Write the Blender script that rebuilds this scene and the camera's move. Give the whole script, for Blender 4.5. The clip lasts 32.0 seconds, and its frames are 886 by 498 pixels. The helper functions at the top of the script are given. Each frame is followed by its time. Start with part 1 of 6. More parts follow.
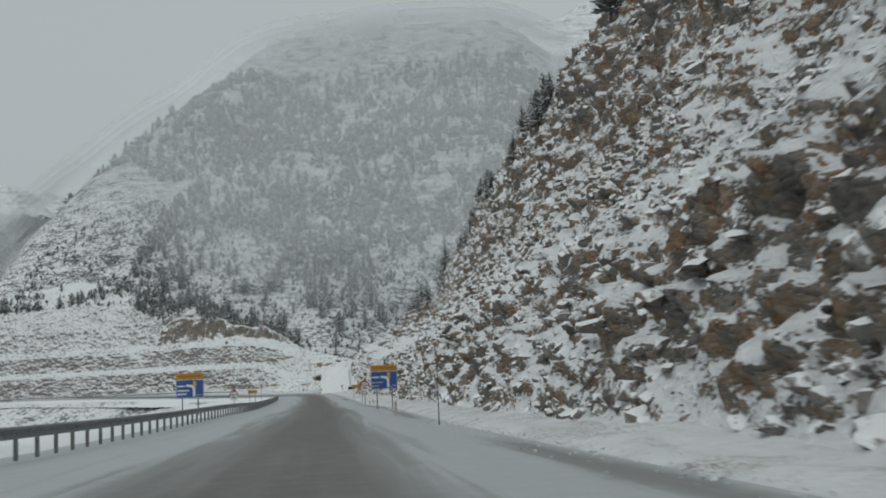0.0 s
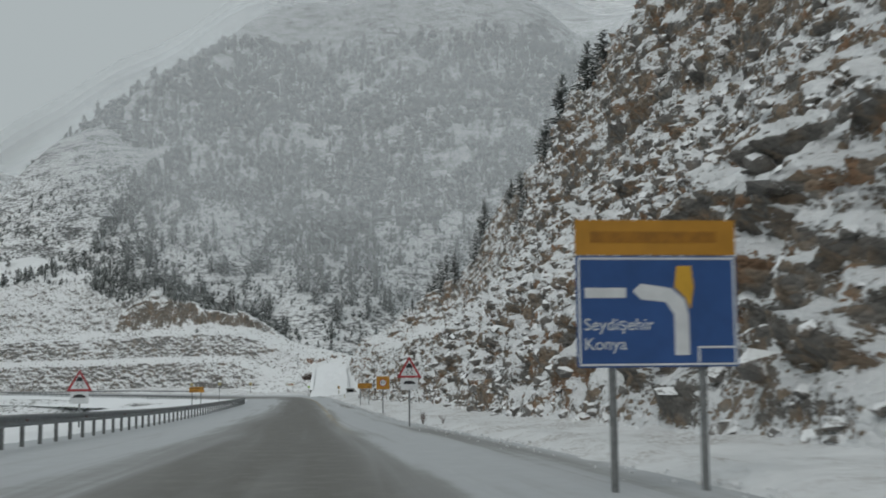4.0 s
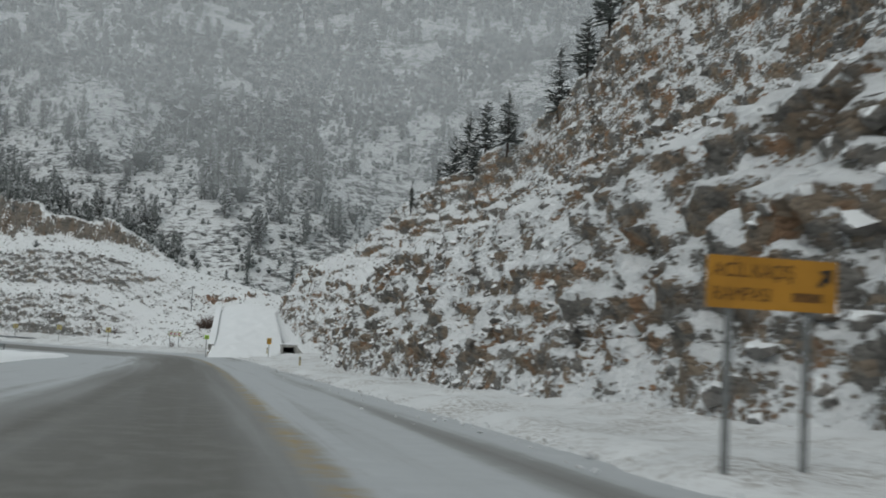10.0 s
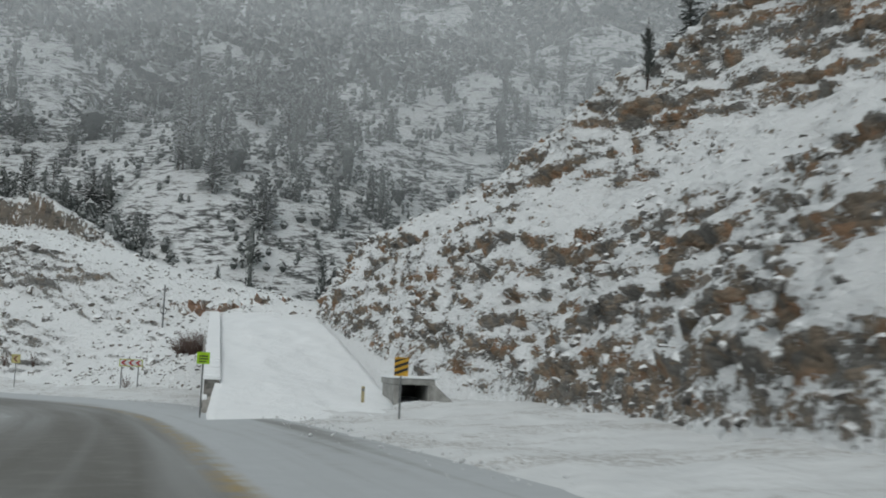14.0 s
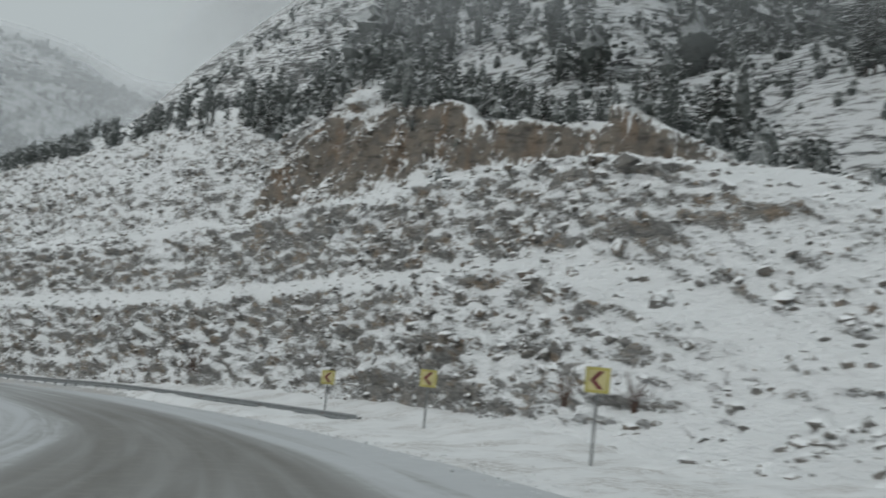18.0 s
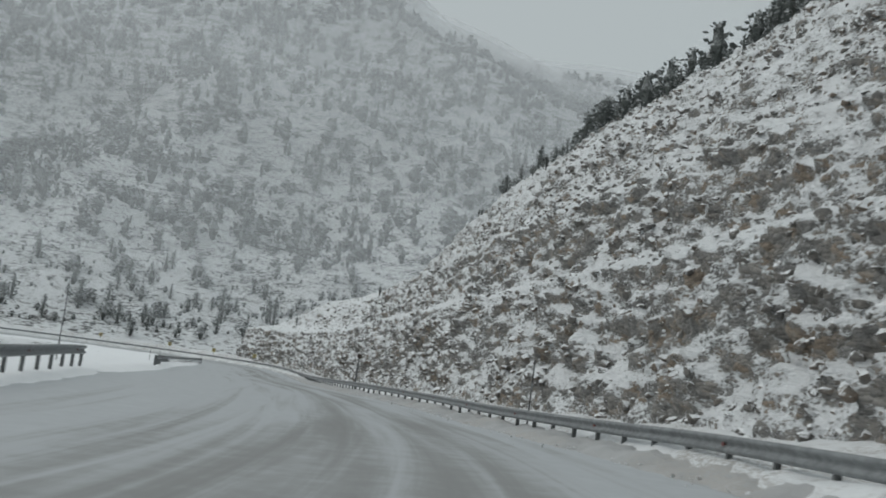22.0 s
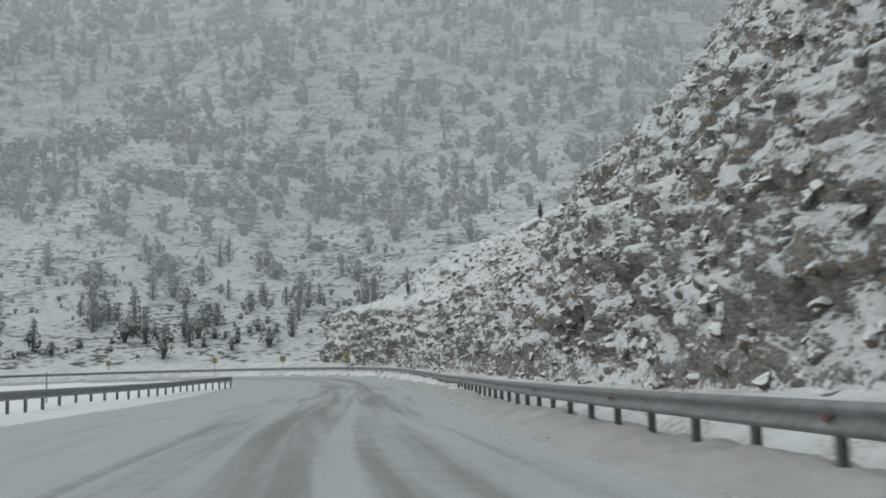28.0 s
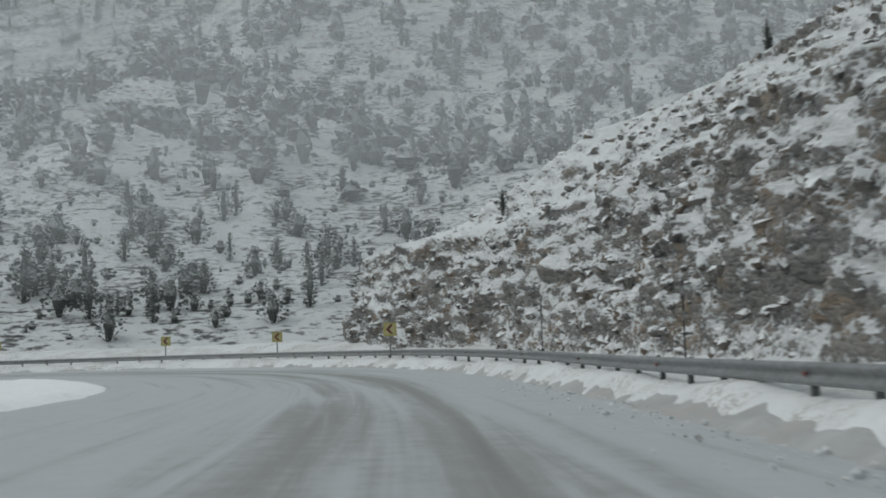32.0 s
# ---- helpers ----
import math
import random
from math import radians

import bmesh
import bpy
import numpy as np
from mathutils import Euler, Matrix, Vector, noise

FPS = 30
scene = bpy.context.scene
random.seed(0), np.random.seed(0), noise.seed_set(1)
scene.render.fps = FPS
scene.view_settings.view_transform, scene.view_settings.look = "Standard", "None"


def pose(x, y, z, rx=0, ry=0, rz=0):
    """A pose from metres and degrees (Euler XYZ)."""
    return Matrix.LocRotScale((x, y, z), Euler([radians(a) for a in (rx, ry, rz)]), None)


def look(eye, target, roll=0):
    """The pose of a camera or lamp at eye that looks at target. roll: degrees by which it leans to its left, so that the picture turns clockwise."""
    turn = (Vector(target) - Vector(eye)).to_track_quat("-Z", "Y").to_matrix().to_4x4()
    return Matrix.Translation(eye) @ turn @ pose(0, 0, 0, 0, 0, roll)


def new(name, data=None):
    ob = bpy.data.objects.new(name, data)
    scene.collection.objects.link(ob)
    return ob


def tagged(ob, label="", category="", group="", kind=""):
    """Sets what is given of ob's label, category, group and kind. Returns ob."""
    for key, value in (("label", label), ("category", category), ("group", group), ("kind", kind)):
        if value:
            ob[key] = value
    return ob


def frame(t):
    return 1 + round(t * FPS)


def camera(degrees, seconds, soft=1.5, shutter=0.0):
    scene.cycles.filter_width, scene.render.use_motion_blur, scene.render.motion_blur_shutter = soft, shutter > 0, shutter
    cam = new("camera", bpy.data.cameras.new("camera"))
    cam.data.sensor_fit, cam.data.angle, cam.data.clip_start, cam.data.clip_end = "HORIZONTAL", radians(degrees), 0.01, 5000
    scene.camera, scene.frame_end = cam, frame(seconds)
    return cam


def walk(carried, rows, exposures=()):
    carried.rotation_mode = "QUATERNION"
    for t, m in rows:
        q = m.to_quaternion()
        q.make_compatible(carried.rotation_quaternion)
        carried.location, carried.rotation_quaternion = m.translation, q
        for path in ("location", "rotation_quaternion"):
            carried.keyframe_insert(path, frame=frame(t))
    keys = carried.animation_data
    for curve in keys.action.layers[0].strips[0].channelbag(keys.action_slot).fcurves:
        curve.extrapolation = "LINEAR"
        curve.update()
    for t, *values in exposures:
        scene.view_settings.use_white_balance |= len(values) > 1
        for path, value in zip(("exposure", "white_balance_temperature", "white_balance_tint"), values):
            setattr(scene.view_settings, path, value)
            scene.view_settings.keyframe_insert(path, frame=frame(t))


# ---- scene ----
# camera and its walk: a car's dashboard camera, eye 1.15 m above the road
cam = camera(44.0, 32.0, soft=1.8, shutter=0.3)
ROWS = [
    (0.0, -0.00, 0.00, 1.15, 95.33, 2.28, 1.56),
    (0.5, -1.14, 8.43, 0.81, 95.98, 3.26, 1.74),
    (1.0, -2.27, 16.85, 0.48, 96.27, 2.65, 1.58),
    (1.5, -3.40, 25.28, 0.14, 96.25, 2.49, 1.61),
    (2.0, -4.52, 33.72, -0.19, 95.94, 0.77, 2.41),
    (2.5, -5.62, 42.16, -0.51, 95.44, 0.68, 3.00),
    (4.5, -9.96, 76.13, -1.58, 95.99, 0.52, 0.90),
    (5.0, -11.08, 84.58, -1.88, 96.23, 0.48, 1.09),
    (5.5, -12.23, 93.03, -2.20, 96.08, 0.36, 1.21),
    (6.0, -13.44, 101.47, -2.51, 96.00, 0.16, 1.55),
    (6.5, -14.68, 109.92, -2.83, 96.16, -0.65, 2.28),
    (7.0, -15.93, 118.38, -3.14, 96.97, -0.11, 2.71),
    (7.5, -17.15, 126.88, -3.43, 96.69, -0.59, 2.96),
    (8.0, -18.39, 135.40, -3.71, 95.64, 0.32, 3.00),
    (8.5, -19.63, 143.93, -3.96, 94.13, -0.80, 2.82),
    (9.0, -20.88, 152.45, -4.18, 93.92, -3.03, -0.16),
    (9.5, -22.09, 160.93, -4.41, 94.26, -4.65, -3.52),
    (10.0, -23.35, 169.42, -4.63, 94.31, -2.94, -3.85),
    (10.5, -24.63, 177.88, -4.85, 93.44, -2.82, -3.30),
    (11.0, -25.91, 186.32, -5.06, 92.68, -2.41, -1.38),
    (11.5, -27.15, 194.70, -5.27, 92.99, -2.20, -1.76),
    (12.0, -28.37, 203.01, -5.48, 93.77, -1.57, -2.66),
    (12.5, -29.59, 211.23, -5.68, 94.88, -1.61, -3.84),
    (13.0, -30.86, 219.37, -5.88, 95.02, -1.80, -5.25),
    (13.5, -32.19, 227.44, -6.08, 95.43, -2.43, -5.21),
    (15.5, -38.21, 259.53, -6.71, 98.22, 0.32, -2.54),
    (16.0, -40.21, 267.45, -6.92, 97.88, -1.51, 1.54),
    (16.5, -42.52, 275.26, -7.13, 98.32, -3.02, 4.69),
    (17.0, -45.22, 282.88, -7.34, 98.87, -3.06, 7.45),
    (17.5, -48.35, 290.24, -7.56, 98.49, -3.49, 14.30),
    (18.0, -51.91, 297.35, -7.77, 97.95, -5.96, 22.98),
    (18.5, -55.82, 304.21, -7.98, 96.85, -4.89, 29.98),
    (19.0, -60.02, 310.81, -8.15, 95.68, -6.77, 36.88),
    (19.5, -64.44, 317.15, -8.29, 95.34, -8.47, 39.65),
    (20.0, -69.17, 323.17, -8.39, 95.22, -8.02, 42.19),
    (20.5, -74.22, 328.84, -8.46, 95.94, -7.53, 45.48),
    (21.0, -79.60, 334.15, -8.51, 95.89, -6.46, 49.15),
    (21.5, -85.24, 339.17, -8.55, 96.36, -4.99, 52.23),
    (22.0, -91.08, 343.94, -8.59, 96.81, -7.91, 54.07),
    (22.5, -97.09, 348.47, -8.63, 96.49, -1.28, 56.01),
    (23.0, -103.29, 352.74, -8.67, 96.80, 1.54, 56.60),
    (23.5, -109.66, 356.72, -8.70, 96.06, 0.91, 58.12),
    (24.0, -116.18, 360.43, -8.74, 96.22, 1.55, 59.49),
    (24.5, -122.80, 363.93, -8.79, 96.51, 0.79, 59.87),
    (25.0, -129.48, 367.26, -8.85, 96.70, 0.99, 59.82),
    (25.5, -136.16, 370.48, -8.91, 97.26, -1.04, 61.07),
    (26.0, -142.83, 373.63, -8.99, 96.91, -0.27, 62.54),
    (26.5, -149.50, 376.69, -9.07, 96.16, 0.28, 62.15),
    (28.5, -176.26, 388.03, -9.51, 95.83, 1.39, 59.80),
    (29.0, -182.99, 391.09, -9.60, 96.58, 0.46, 60.47),
    (29.5, -189.69, 394.24, -9.68, 97.85, 0.82, 60.19),
    (30.0, -196.38, 397.43, -9.76, 97.95, -0.27, 60.49),
    (30.5, -203.04, 400.65, -9.83, 97.04, 2.02, 60.49),
    (31.0, -209.69, 403.86, -9.89, 95.64, 2.20, 60.97),
    (31.5, -216.32, 407.06, -9.96, 94.76, 1.78, 61.27),
    (32.0, -222.97, 410.24, -10.02, 95.13, 1.56, 62.51),
]
walk(cam, [(t, pose(x, y, z, rx, ry, rz)) for t, x, y, z, rx, ry, rz in ROWS],
     [(0.0, 0.0), (9.0, 0.0), (12.0, 0.06), (13.5, 0.08), (16.0, 0.14), (18.0, 0.12), (19.5, 0.04), (21.0, 0.05), (23.5, 0.13), (26.0, 0.18), (30.0, 0.18), (31.0, 0.12), (32.0, 0.09)])

# ---- world, sun ----
world = bpy.data.worlds.new("overcast_world")
scene.world = world
world.use_nodes = True
wn, wl = world.node_tree.nodes, world.node_tree.links
wn.clear()
w_out = wn.new("ShaderNodeOutputWorld")
w_bg = wn.new("ShaderNodeBackground")
w_sky = wn.new("ShaderNodeTexSky")
w_sky.sky_type = "NISHITA"
w_sky.sun_disc = False
w_sky.sun_elevation = radians(38)
w_sky.sun_rotation = radians(215)
w_sky.dust_density = 6.0
w_sky.air_density = 1.5
w_hsv = wn.new("ShaderNodeHueSaturation")
w_hsv.inputs["Saturation"].default_value = 0.12
w_hsv.inputs["Value"].default_value = 0.10
w_mix = wn.new("ShaderNodeMix")
w_mix.data_type = "RGBA"
w_mix.inputs[0].default_value = 0.82
w_mix.inputs[7].default_value = (0.43, 0.485, 0.50, 1)
wl.new(w_sky.outputs[0], w_hsv.inputs["Color"])
wl.new(w_hsv.outputs[0], w_mix.inputs[6])
wl.new(w_mix.outputs[2], w_bg.inputs["Color"])
w_bg.inputs["Strength"].default_value = 1.0
wl.new(w_bg.outputs[0], w_out.inputs["Surface"])

sun_data = bpy.data.lights.new("sun", "SUN")
sun_data.energy = 0.55
sun_data.angle = radians(40)
sun_data.color = (1.0, 0.975, 0.94)
sun = new("sun", sun_data)
sun.matrix_world = look((0, 0, 100), (40, 70, 0))


# ---- materials ----
def node_mat(name):
    m = bpy.data.materials.new(name)
    m.use_nodes = True
    nt = m.node_tree
    bsdf = nt.nodes["Principled BSDF"]
    return m, nt.nodes, nt.links, bsdf


def math_node(nodes, links, op, a, b=None, clamp=False):
    n = nodes.new("ShaderNodeMath")
    n.operation = op
    n.use_clamp = clamp
    for i, v in enumerate((a, b)):
        if v is None:
            continue
        if isinstance(v, (int, float)):
            n.inputs[i].default_value = v
        else:
            links.new(v, n.inputs[i])
    return n.outputs[0]


def mix_col(nodes, links, fac, a, b):
    n = nodes.new("ShaderNodeMix")
    n.data_type = "RGBA"
    for i, v in ((0, fac), (6, a), (7, b)):
        if isinstance(v, (int, float)):
            n.inputs[i].default_value = v
        elif isinstance(v, tuple):
            n.inputs[i].default_value = (*v, 1)
        else:
            links.new(v, n.inputs[i])
    return n.outputs[2]


def ramp(nodes, links, src, lo, hi):
    n = nodes.new("ShaderNodeMapRange")
    n.interpolation_type = "SMOOTHSTEP"
    n.inputs["From Min"].default_value = lo
    n.inputs["From Max"].default_value = hi
    links.new(src, n.inputs["Value"])
    return n.outputs[0]


def tex_noise(nodes, links, scale, detail=6.0, rough=0.6, stretch=(1, 1, 1), tilt=(0, 0, 0), distort=0.0):
    geo = nodes.new("ShaderNodeNewGeometry")
    mp = nodes.new("ShaderNodeMapping")
    mp.inputs["Scale"].default_value = stretch
    mp.inputs["Rotation"].default_value = [radians(a) for a in tilt]
    links.new(geo.outputs["Position"], mp.inputs["Vector"])
    n = nodes.new("ShaderNodeTexNoise")
    n.inputs["Scale"].default_value = scale
    n.inputs["Detail"].default_value = detail
    n.inputs["Roughness"].default_value = rough
    n.inputs["Distortion"].default_value = distort
    links.new(mp.outputs[0], n.inputs["Vector"])
    return n.outputs["Fac"]


def bump(nodes, links, height, strength, distance, bsdf):
    b = nodes.new("ShaderNodeBump")
    b.inputs["Strength"].default_value = strength
    b.inputs["Distance"].default_value = distance
    links.new(height, b.inputs["Height"])
    links.new(b.outputs[0], bsdf.inputs["Normal"])




def snow_rock(name, rocks, level, soft, scale, stretch=(1, 1, 1), tilt=(0, 0, 0), slope_gain=1.0, coarse=0.35, rel=0.25, vein=0.0):
    """Rock or scrub with snow lying on it: more of it on flatter faces, in patches of the given noise."""
    m, nodes, links, bsdf = node_mat(name)
    geo = nodes.new("ShaderNodeNewGeometry")
    sep = nodes.new("ShaderNodeSeparateXYZ")
    links.new(geo.outputs["Normal"], sep.inputs[0])
    n_fine = tex_noise(nodes, links, scale, 8, 0.68, stretch, tilt, 0.0)
    n_big = tex_noise(nodes, links, scale * 0.16, 4, 0.55, stretch, tilt, 0.5)
    n_col = tex_noise(nodes, links, scale * 0.45, 5, 0.6, (1, 1, 1.4))
    n_grain = tex_noise(nodes, links, scale * 6, 4, 0.7)
    n_vein = tex_noise(nodes, links, scale * 0.55, 6, 0.7, (0.6, 0.6, 1.8), (tilt[0] + 8, tilt[1] - 8, 20), 0.3)
    v = math_node(nodes, links, "MULTIPLY", sep.outputs["Z"], slope_gain)
    v = math_node(nodes, links, "ADD", v, math_node(nodes, links, "MULTIPLY", n_fine, 1.6))
    v = math_node(nodes, links, "ADD", v, math_node(nodes, links, "MULTIPLY", n_big, coarse * 2))
    v = math_node(nodes, links, "ADD", v, math_node(nodes, links, "MULTIPLY", math_node(nodes, links, "SUBTRACT", n_vein, 0.5), vein))
    mask = ramp(nodes, links, v, level - soft, level + soft)
    c1 = mix_col(nodes, links, ramp(nodes, links, n_col, 0.40, 0.60), rocks[0], rocks[1])
    c2 = mix_col(nodes, links, ramp(nodes, links, n_big, 0.50, 0.62), c1, rocks[2])
    dark = math_node(nodes, links, "MULTIPLY_ADD", n_grain, 1.5)
    nodes[-1].inputs[2].default_value = 0.22
    # veins darkened like the shade in crevices, to give the colour relief
    crevice_shade = math_node(nodes, links, "MULTIPLY_ADD", ramp(nodes, links, n_vein, 0.36, 0.50), 0.5)
    nodes[-1].inputs[2].default_value = 0.5
    dark = math_node(nodes, links, "MULTIPLY", dark, crevice_shade)
    mul = nodes.new("ShaderNodeMix")
    mul.data_type, mul.blend_type = "RGBA", "MULTIPLY"
    mul.inputs[0].default_value = 1.0
    links.new(c2, mul.inputs[6])
    links.new(dark, mul.inputs[7])
    snow = mix_col(nodes, links, n_grain, (0.78, 0.81, 0.83), (0.90, 0.92, 0.925))
    links.new(mix_col(nodes, links, mask, mul.outputs[2], snow), bsdf.inputs["Base Color"])
    bsdf.inputs["Roughness"].default_value = 0.85
    bsdf.inputs["Specular IOR Level"].default_value = 0.2
    h = math_node(nodes, links, "ADD", n_fine, math_node(nodes, links, "MULTIPLY", n_grain, 0.35))
    bump(nodes, links, h, 0.9, rel, bsdf)
    return m


def plain(name, col, rough=0.6, metal=0.0, var=0.12, scale=8.0, rel=0.004):
    m, nodes, links, bsdf = node_mat(name)
    n = tex_noise(nodes, links, scale, 5, 0.6)
    lo = tuple(c * (1 - var * 2) for c in col)
    hi = tuple(min(1, c * (1 + var)) for c in col)
    links.new(mix_col(nodes, links, ramp(nodes, links, n, 0.3, 0.7), lo, hi), bsdf.inputs["Base Color"])
    r = math_node(nodes, links, "MULTIPLY_ADD", n, 0.25)
    nodes[-1].inputs[2].default_value = rough - 0.12
    links.new(r, bsdf.inputs["Roughness"])
    bsdf.inputs["Metallic"].default_value = metal
    bump(nodes, links, n, 0.4, rel, bsdf)
    return m


def cut_rock(name, rocks, level, soft, gain=1.25, grain=1.0, patch=0.8):
    """Bedded rock of a road cut: snow lies on ledges and in hollows, every block and stone has a tone of its own.
    tone: one value for each block of the bedding."""
    m, nodes, links, bsdf = node_mat(name)
    geo = nodes.new("ShaderNodeNewGeometry")
    sep = nodes.new("ShaderNodeSeparateXYZ")
    links.new(geo.outputs["Normal"], sep.inputs[0])
    tone = nodes.new("ShaderNodeAttribute")
    tone.attribute_name = "tone"

    def stones(scale):
        mp = nodes.new("ShaderNodeMapping")
        mp.inputs["Scale"].default_value = (1, 1, 1.7)
        links.new(geo.outputs["Position"], mp.inputs["Vector"])
        v = nodes.new("ShaderNodeTexVoronoi")
        v.inputs["Scale"].default_value = scale
        v.inputs["Randomness"].default_value = 0.95
        links.new(mp.outputs[0], v.inputs["Vector"])
        one = nodes.new("ShaderNodeSeparateXYZ")
        links.new(v.outputs["Color"], one.inputs[0])
        return v.outputs["Distance"], one.outputs["X"], one.outputs["Y"]

    d1, r1, q1 = stones(1.5 * grain)
    d2, r2, q2 = stones(3.6 * grain)
    n_fine = tex_noise(nodes, links, 3.4 * grain, 8, 0.72, (0.8, 0.8, 1.3))
    n_big = tex_noise(nodes, links, 0.22, 4, 0.55)
    n_grain = tex_noise(nodes, links, 24.0, 4, 0.7)
    n_col = tex_noise(nodes, links, 0.5, 5, 0.6, (1, 1, 1.4))

    def add(v, w, k, mid=0.5):
        return math_node(nodes, links, "ADD", v, math_node(nodes, links, "MULTIPLY", math_node(nodes, links, "SUBTRACT", w, mid), k))

    v = math_node(nodes, links, "MULTIPLY", sep.outputs["Z"], gain)
    for w, k, mid in ((n_fine, 1.9, 0.5), (n_big, patch, 0.5), (r1, -0.30, 0.5), (r2, -0.36, 0.5), (d1, 0.30, 0.45), (d2, 0.42, 0.45)):
        v = add(v, w, k, mid)
    mask = ramp(nodes, links, v, level - soft, level + soft)
    pick = add(add(n_col, tone.outputs["Fac"], 0.45), q1, 0.25)
    c = mix_col(nodes, links, ramp(nodes, links, pick, 0.38, 0.56), rocks[0], rocks[1])
    c = mix_col(nodes, links, ramp(nodes, links, pick, 0.58, 0.74), c, rocks[2])
    shade = add(add(math_node(nodes, links, "MULTIPLY_ADD", n_grain, 0.8), r1, 0.45), r2, 0.45)
    for n in nodes:
        if n.type == "MATH" and n.operation == "MULTIPLY_ADD":
            n.inputs[2].default_value = 0.6
    mul = nodes.new("ShaderNodeMix")
    mul.data_type, mul.blend_type = "RGBA", "MULTIPLY"
    mul.inputs[0].default_value = 1.0
    links.new(c, mul.inputs[6])
    links.new(shade, mul.inputs[7])
    snow = mix_col(nodes, links, n_grain, (0.78, 0.81, 0.83), (0.90, 0.92, 0.925))
    links.new(mix_col(nodes, links, mask, mul.outputs[2], snow), bsdf.inputs["Base Color"])
    bsdf.inputs["Roughness"].default_value = 0.88
    bsdf.inputs["Specular IOR Level"].default_value = 0.2
    h = math_node(nodes, links, "MULTIPLY", d1, -0.9)
    for w, k in ((d2, -0.55), (n_fine, 0.7), (n_grain, 0.1), (mask, 0.25)):
        h = add(h, w, k)
    bump(nodes, links, h, 0.9, 0.22, bsdf)
    return m


# limestone cuts: grey, ochre and rust
ROCK_A = cut_rock("cut_rock_with_snow", ((0.175, 0.168, 0.155), (0.235, 0.19, 0.145), (0.26, 0.165, 0.105)), 0.56, 0.10, 1.35, 1.6, 0.5)
ROCK_B = cut_rock("grey_cut_rock_with_snow", ((0.225, 0.224, 0.217), (0.265, 0.255, 0.238), (0.275, 0.23, 0.185)), 0.39, 0.15, 1.1, 1.6)
BOULDER = snow_rock("rubble_rock_with_snow_caps", ((0.18, 0.176, 0.168), (0.22, 0.207, 0.19), (0.24, 0.20, 0.165)), 1.30, 0.10, 3.5,
                    (1, 1, 1), (0, 0, 0), 0.5, 0.35, 0.08)
CLIFF = snow_rock("tan_cliff_rock", ((0.185, 0.172, 0.155), (0.245, 0.215, 0.18), (0.25, 0.195, 0.15)), 1.50, 0.07, 2.2,
                  (1.6, 1.6, 0.45), (0, 0, 0), 0.8, 0.3, 0.3, 0.5)
MOUNT = snow_rock("wooded_mountain_scrub_and_snow", ((0.13, 0.135, 0.135), (0.17, 0.17, 0.165), (0.20, 0.185, 0.165)), 1.33, 0.12, 1.2,
                  (0.55, 0.55, 1.9), (0, 0, 0), 0.25, 0.40, 0.6)


def snow_mat(name, lo, dark, light):
    m, nodes, links, bsdf = node_mat(name)
    n = tex_noise(nodes, links, 0.9, 6, 0.6)
    g = tex_noise(nodes, links, 9.0, 5, 0.65)
    d = tex_noise(nodes, links, 0.35, 6, 0.7)
    c = mix_col(nodes, links, n, dark, light)
    dirt = math_node(nodes, links, "MULTIPLY", ramp(nodes, links, g, lo, lo + 0.08), ramp(nodes, links, d, 0.45, 0.60))
    links.new(mix_col(nodes, links, dirt, c, (0.40, 0.39, 0.375)), bsdf.inputs["Base Color"])
    bsdf.inputs["Roughness"].default_value = 0.75
    bump(nodes, links, math_node(nodes, links, "ADD", n, math_node(nodes, links, "MULTIPLY", g, 0.15)), 0.7, 0.25, bsdf)
    return m


SNOWM = snow_mat("lying_snow", 0.66, (0.79, 0.82, 0.845), (0.90, 0.92, 0.93))
BANKM = snow_mat("grey_slush_bank", 0.42, (0.25, 0.253, 0.252), (0.54, 0.55, 0.555))
VERGEM = snow_mat("dirty_ploughed_snow", 0.47, (0.56, 0.58, 0.59), (0.80, 0.82, 0.83))


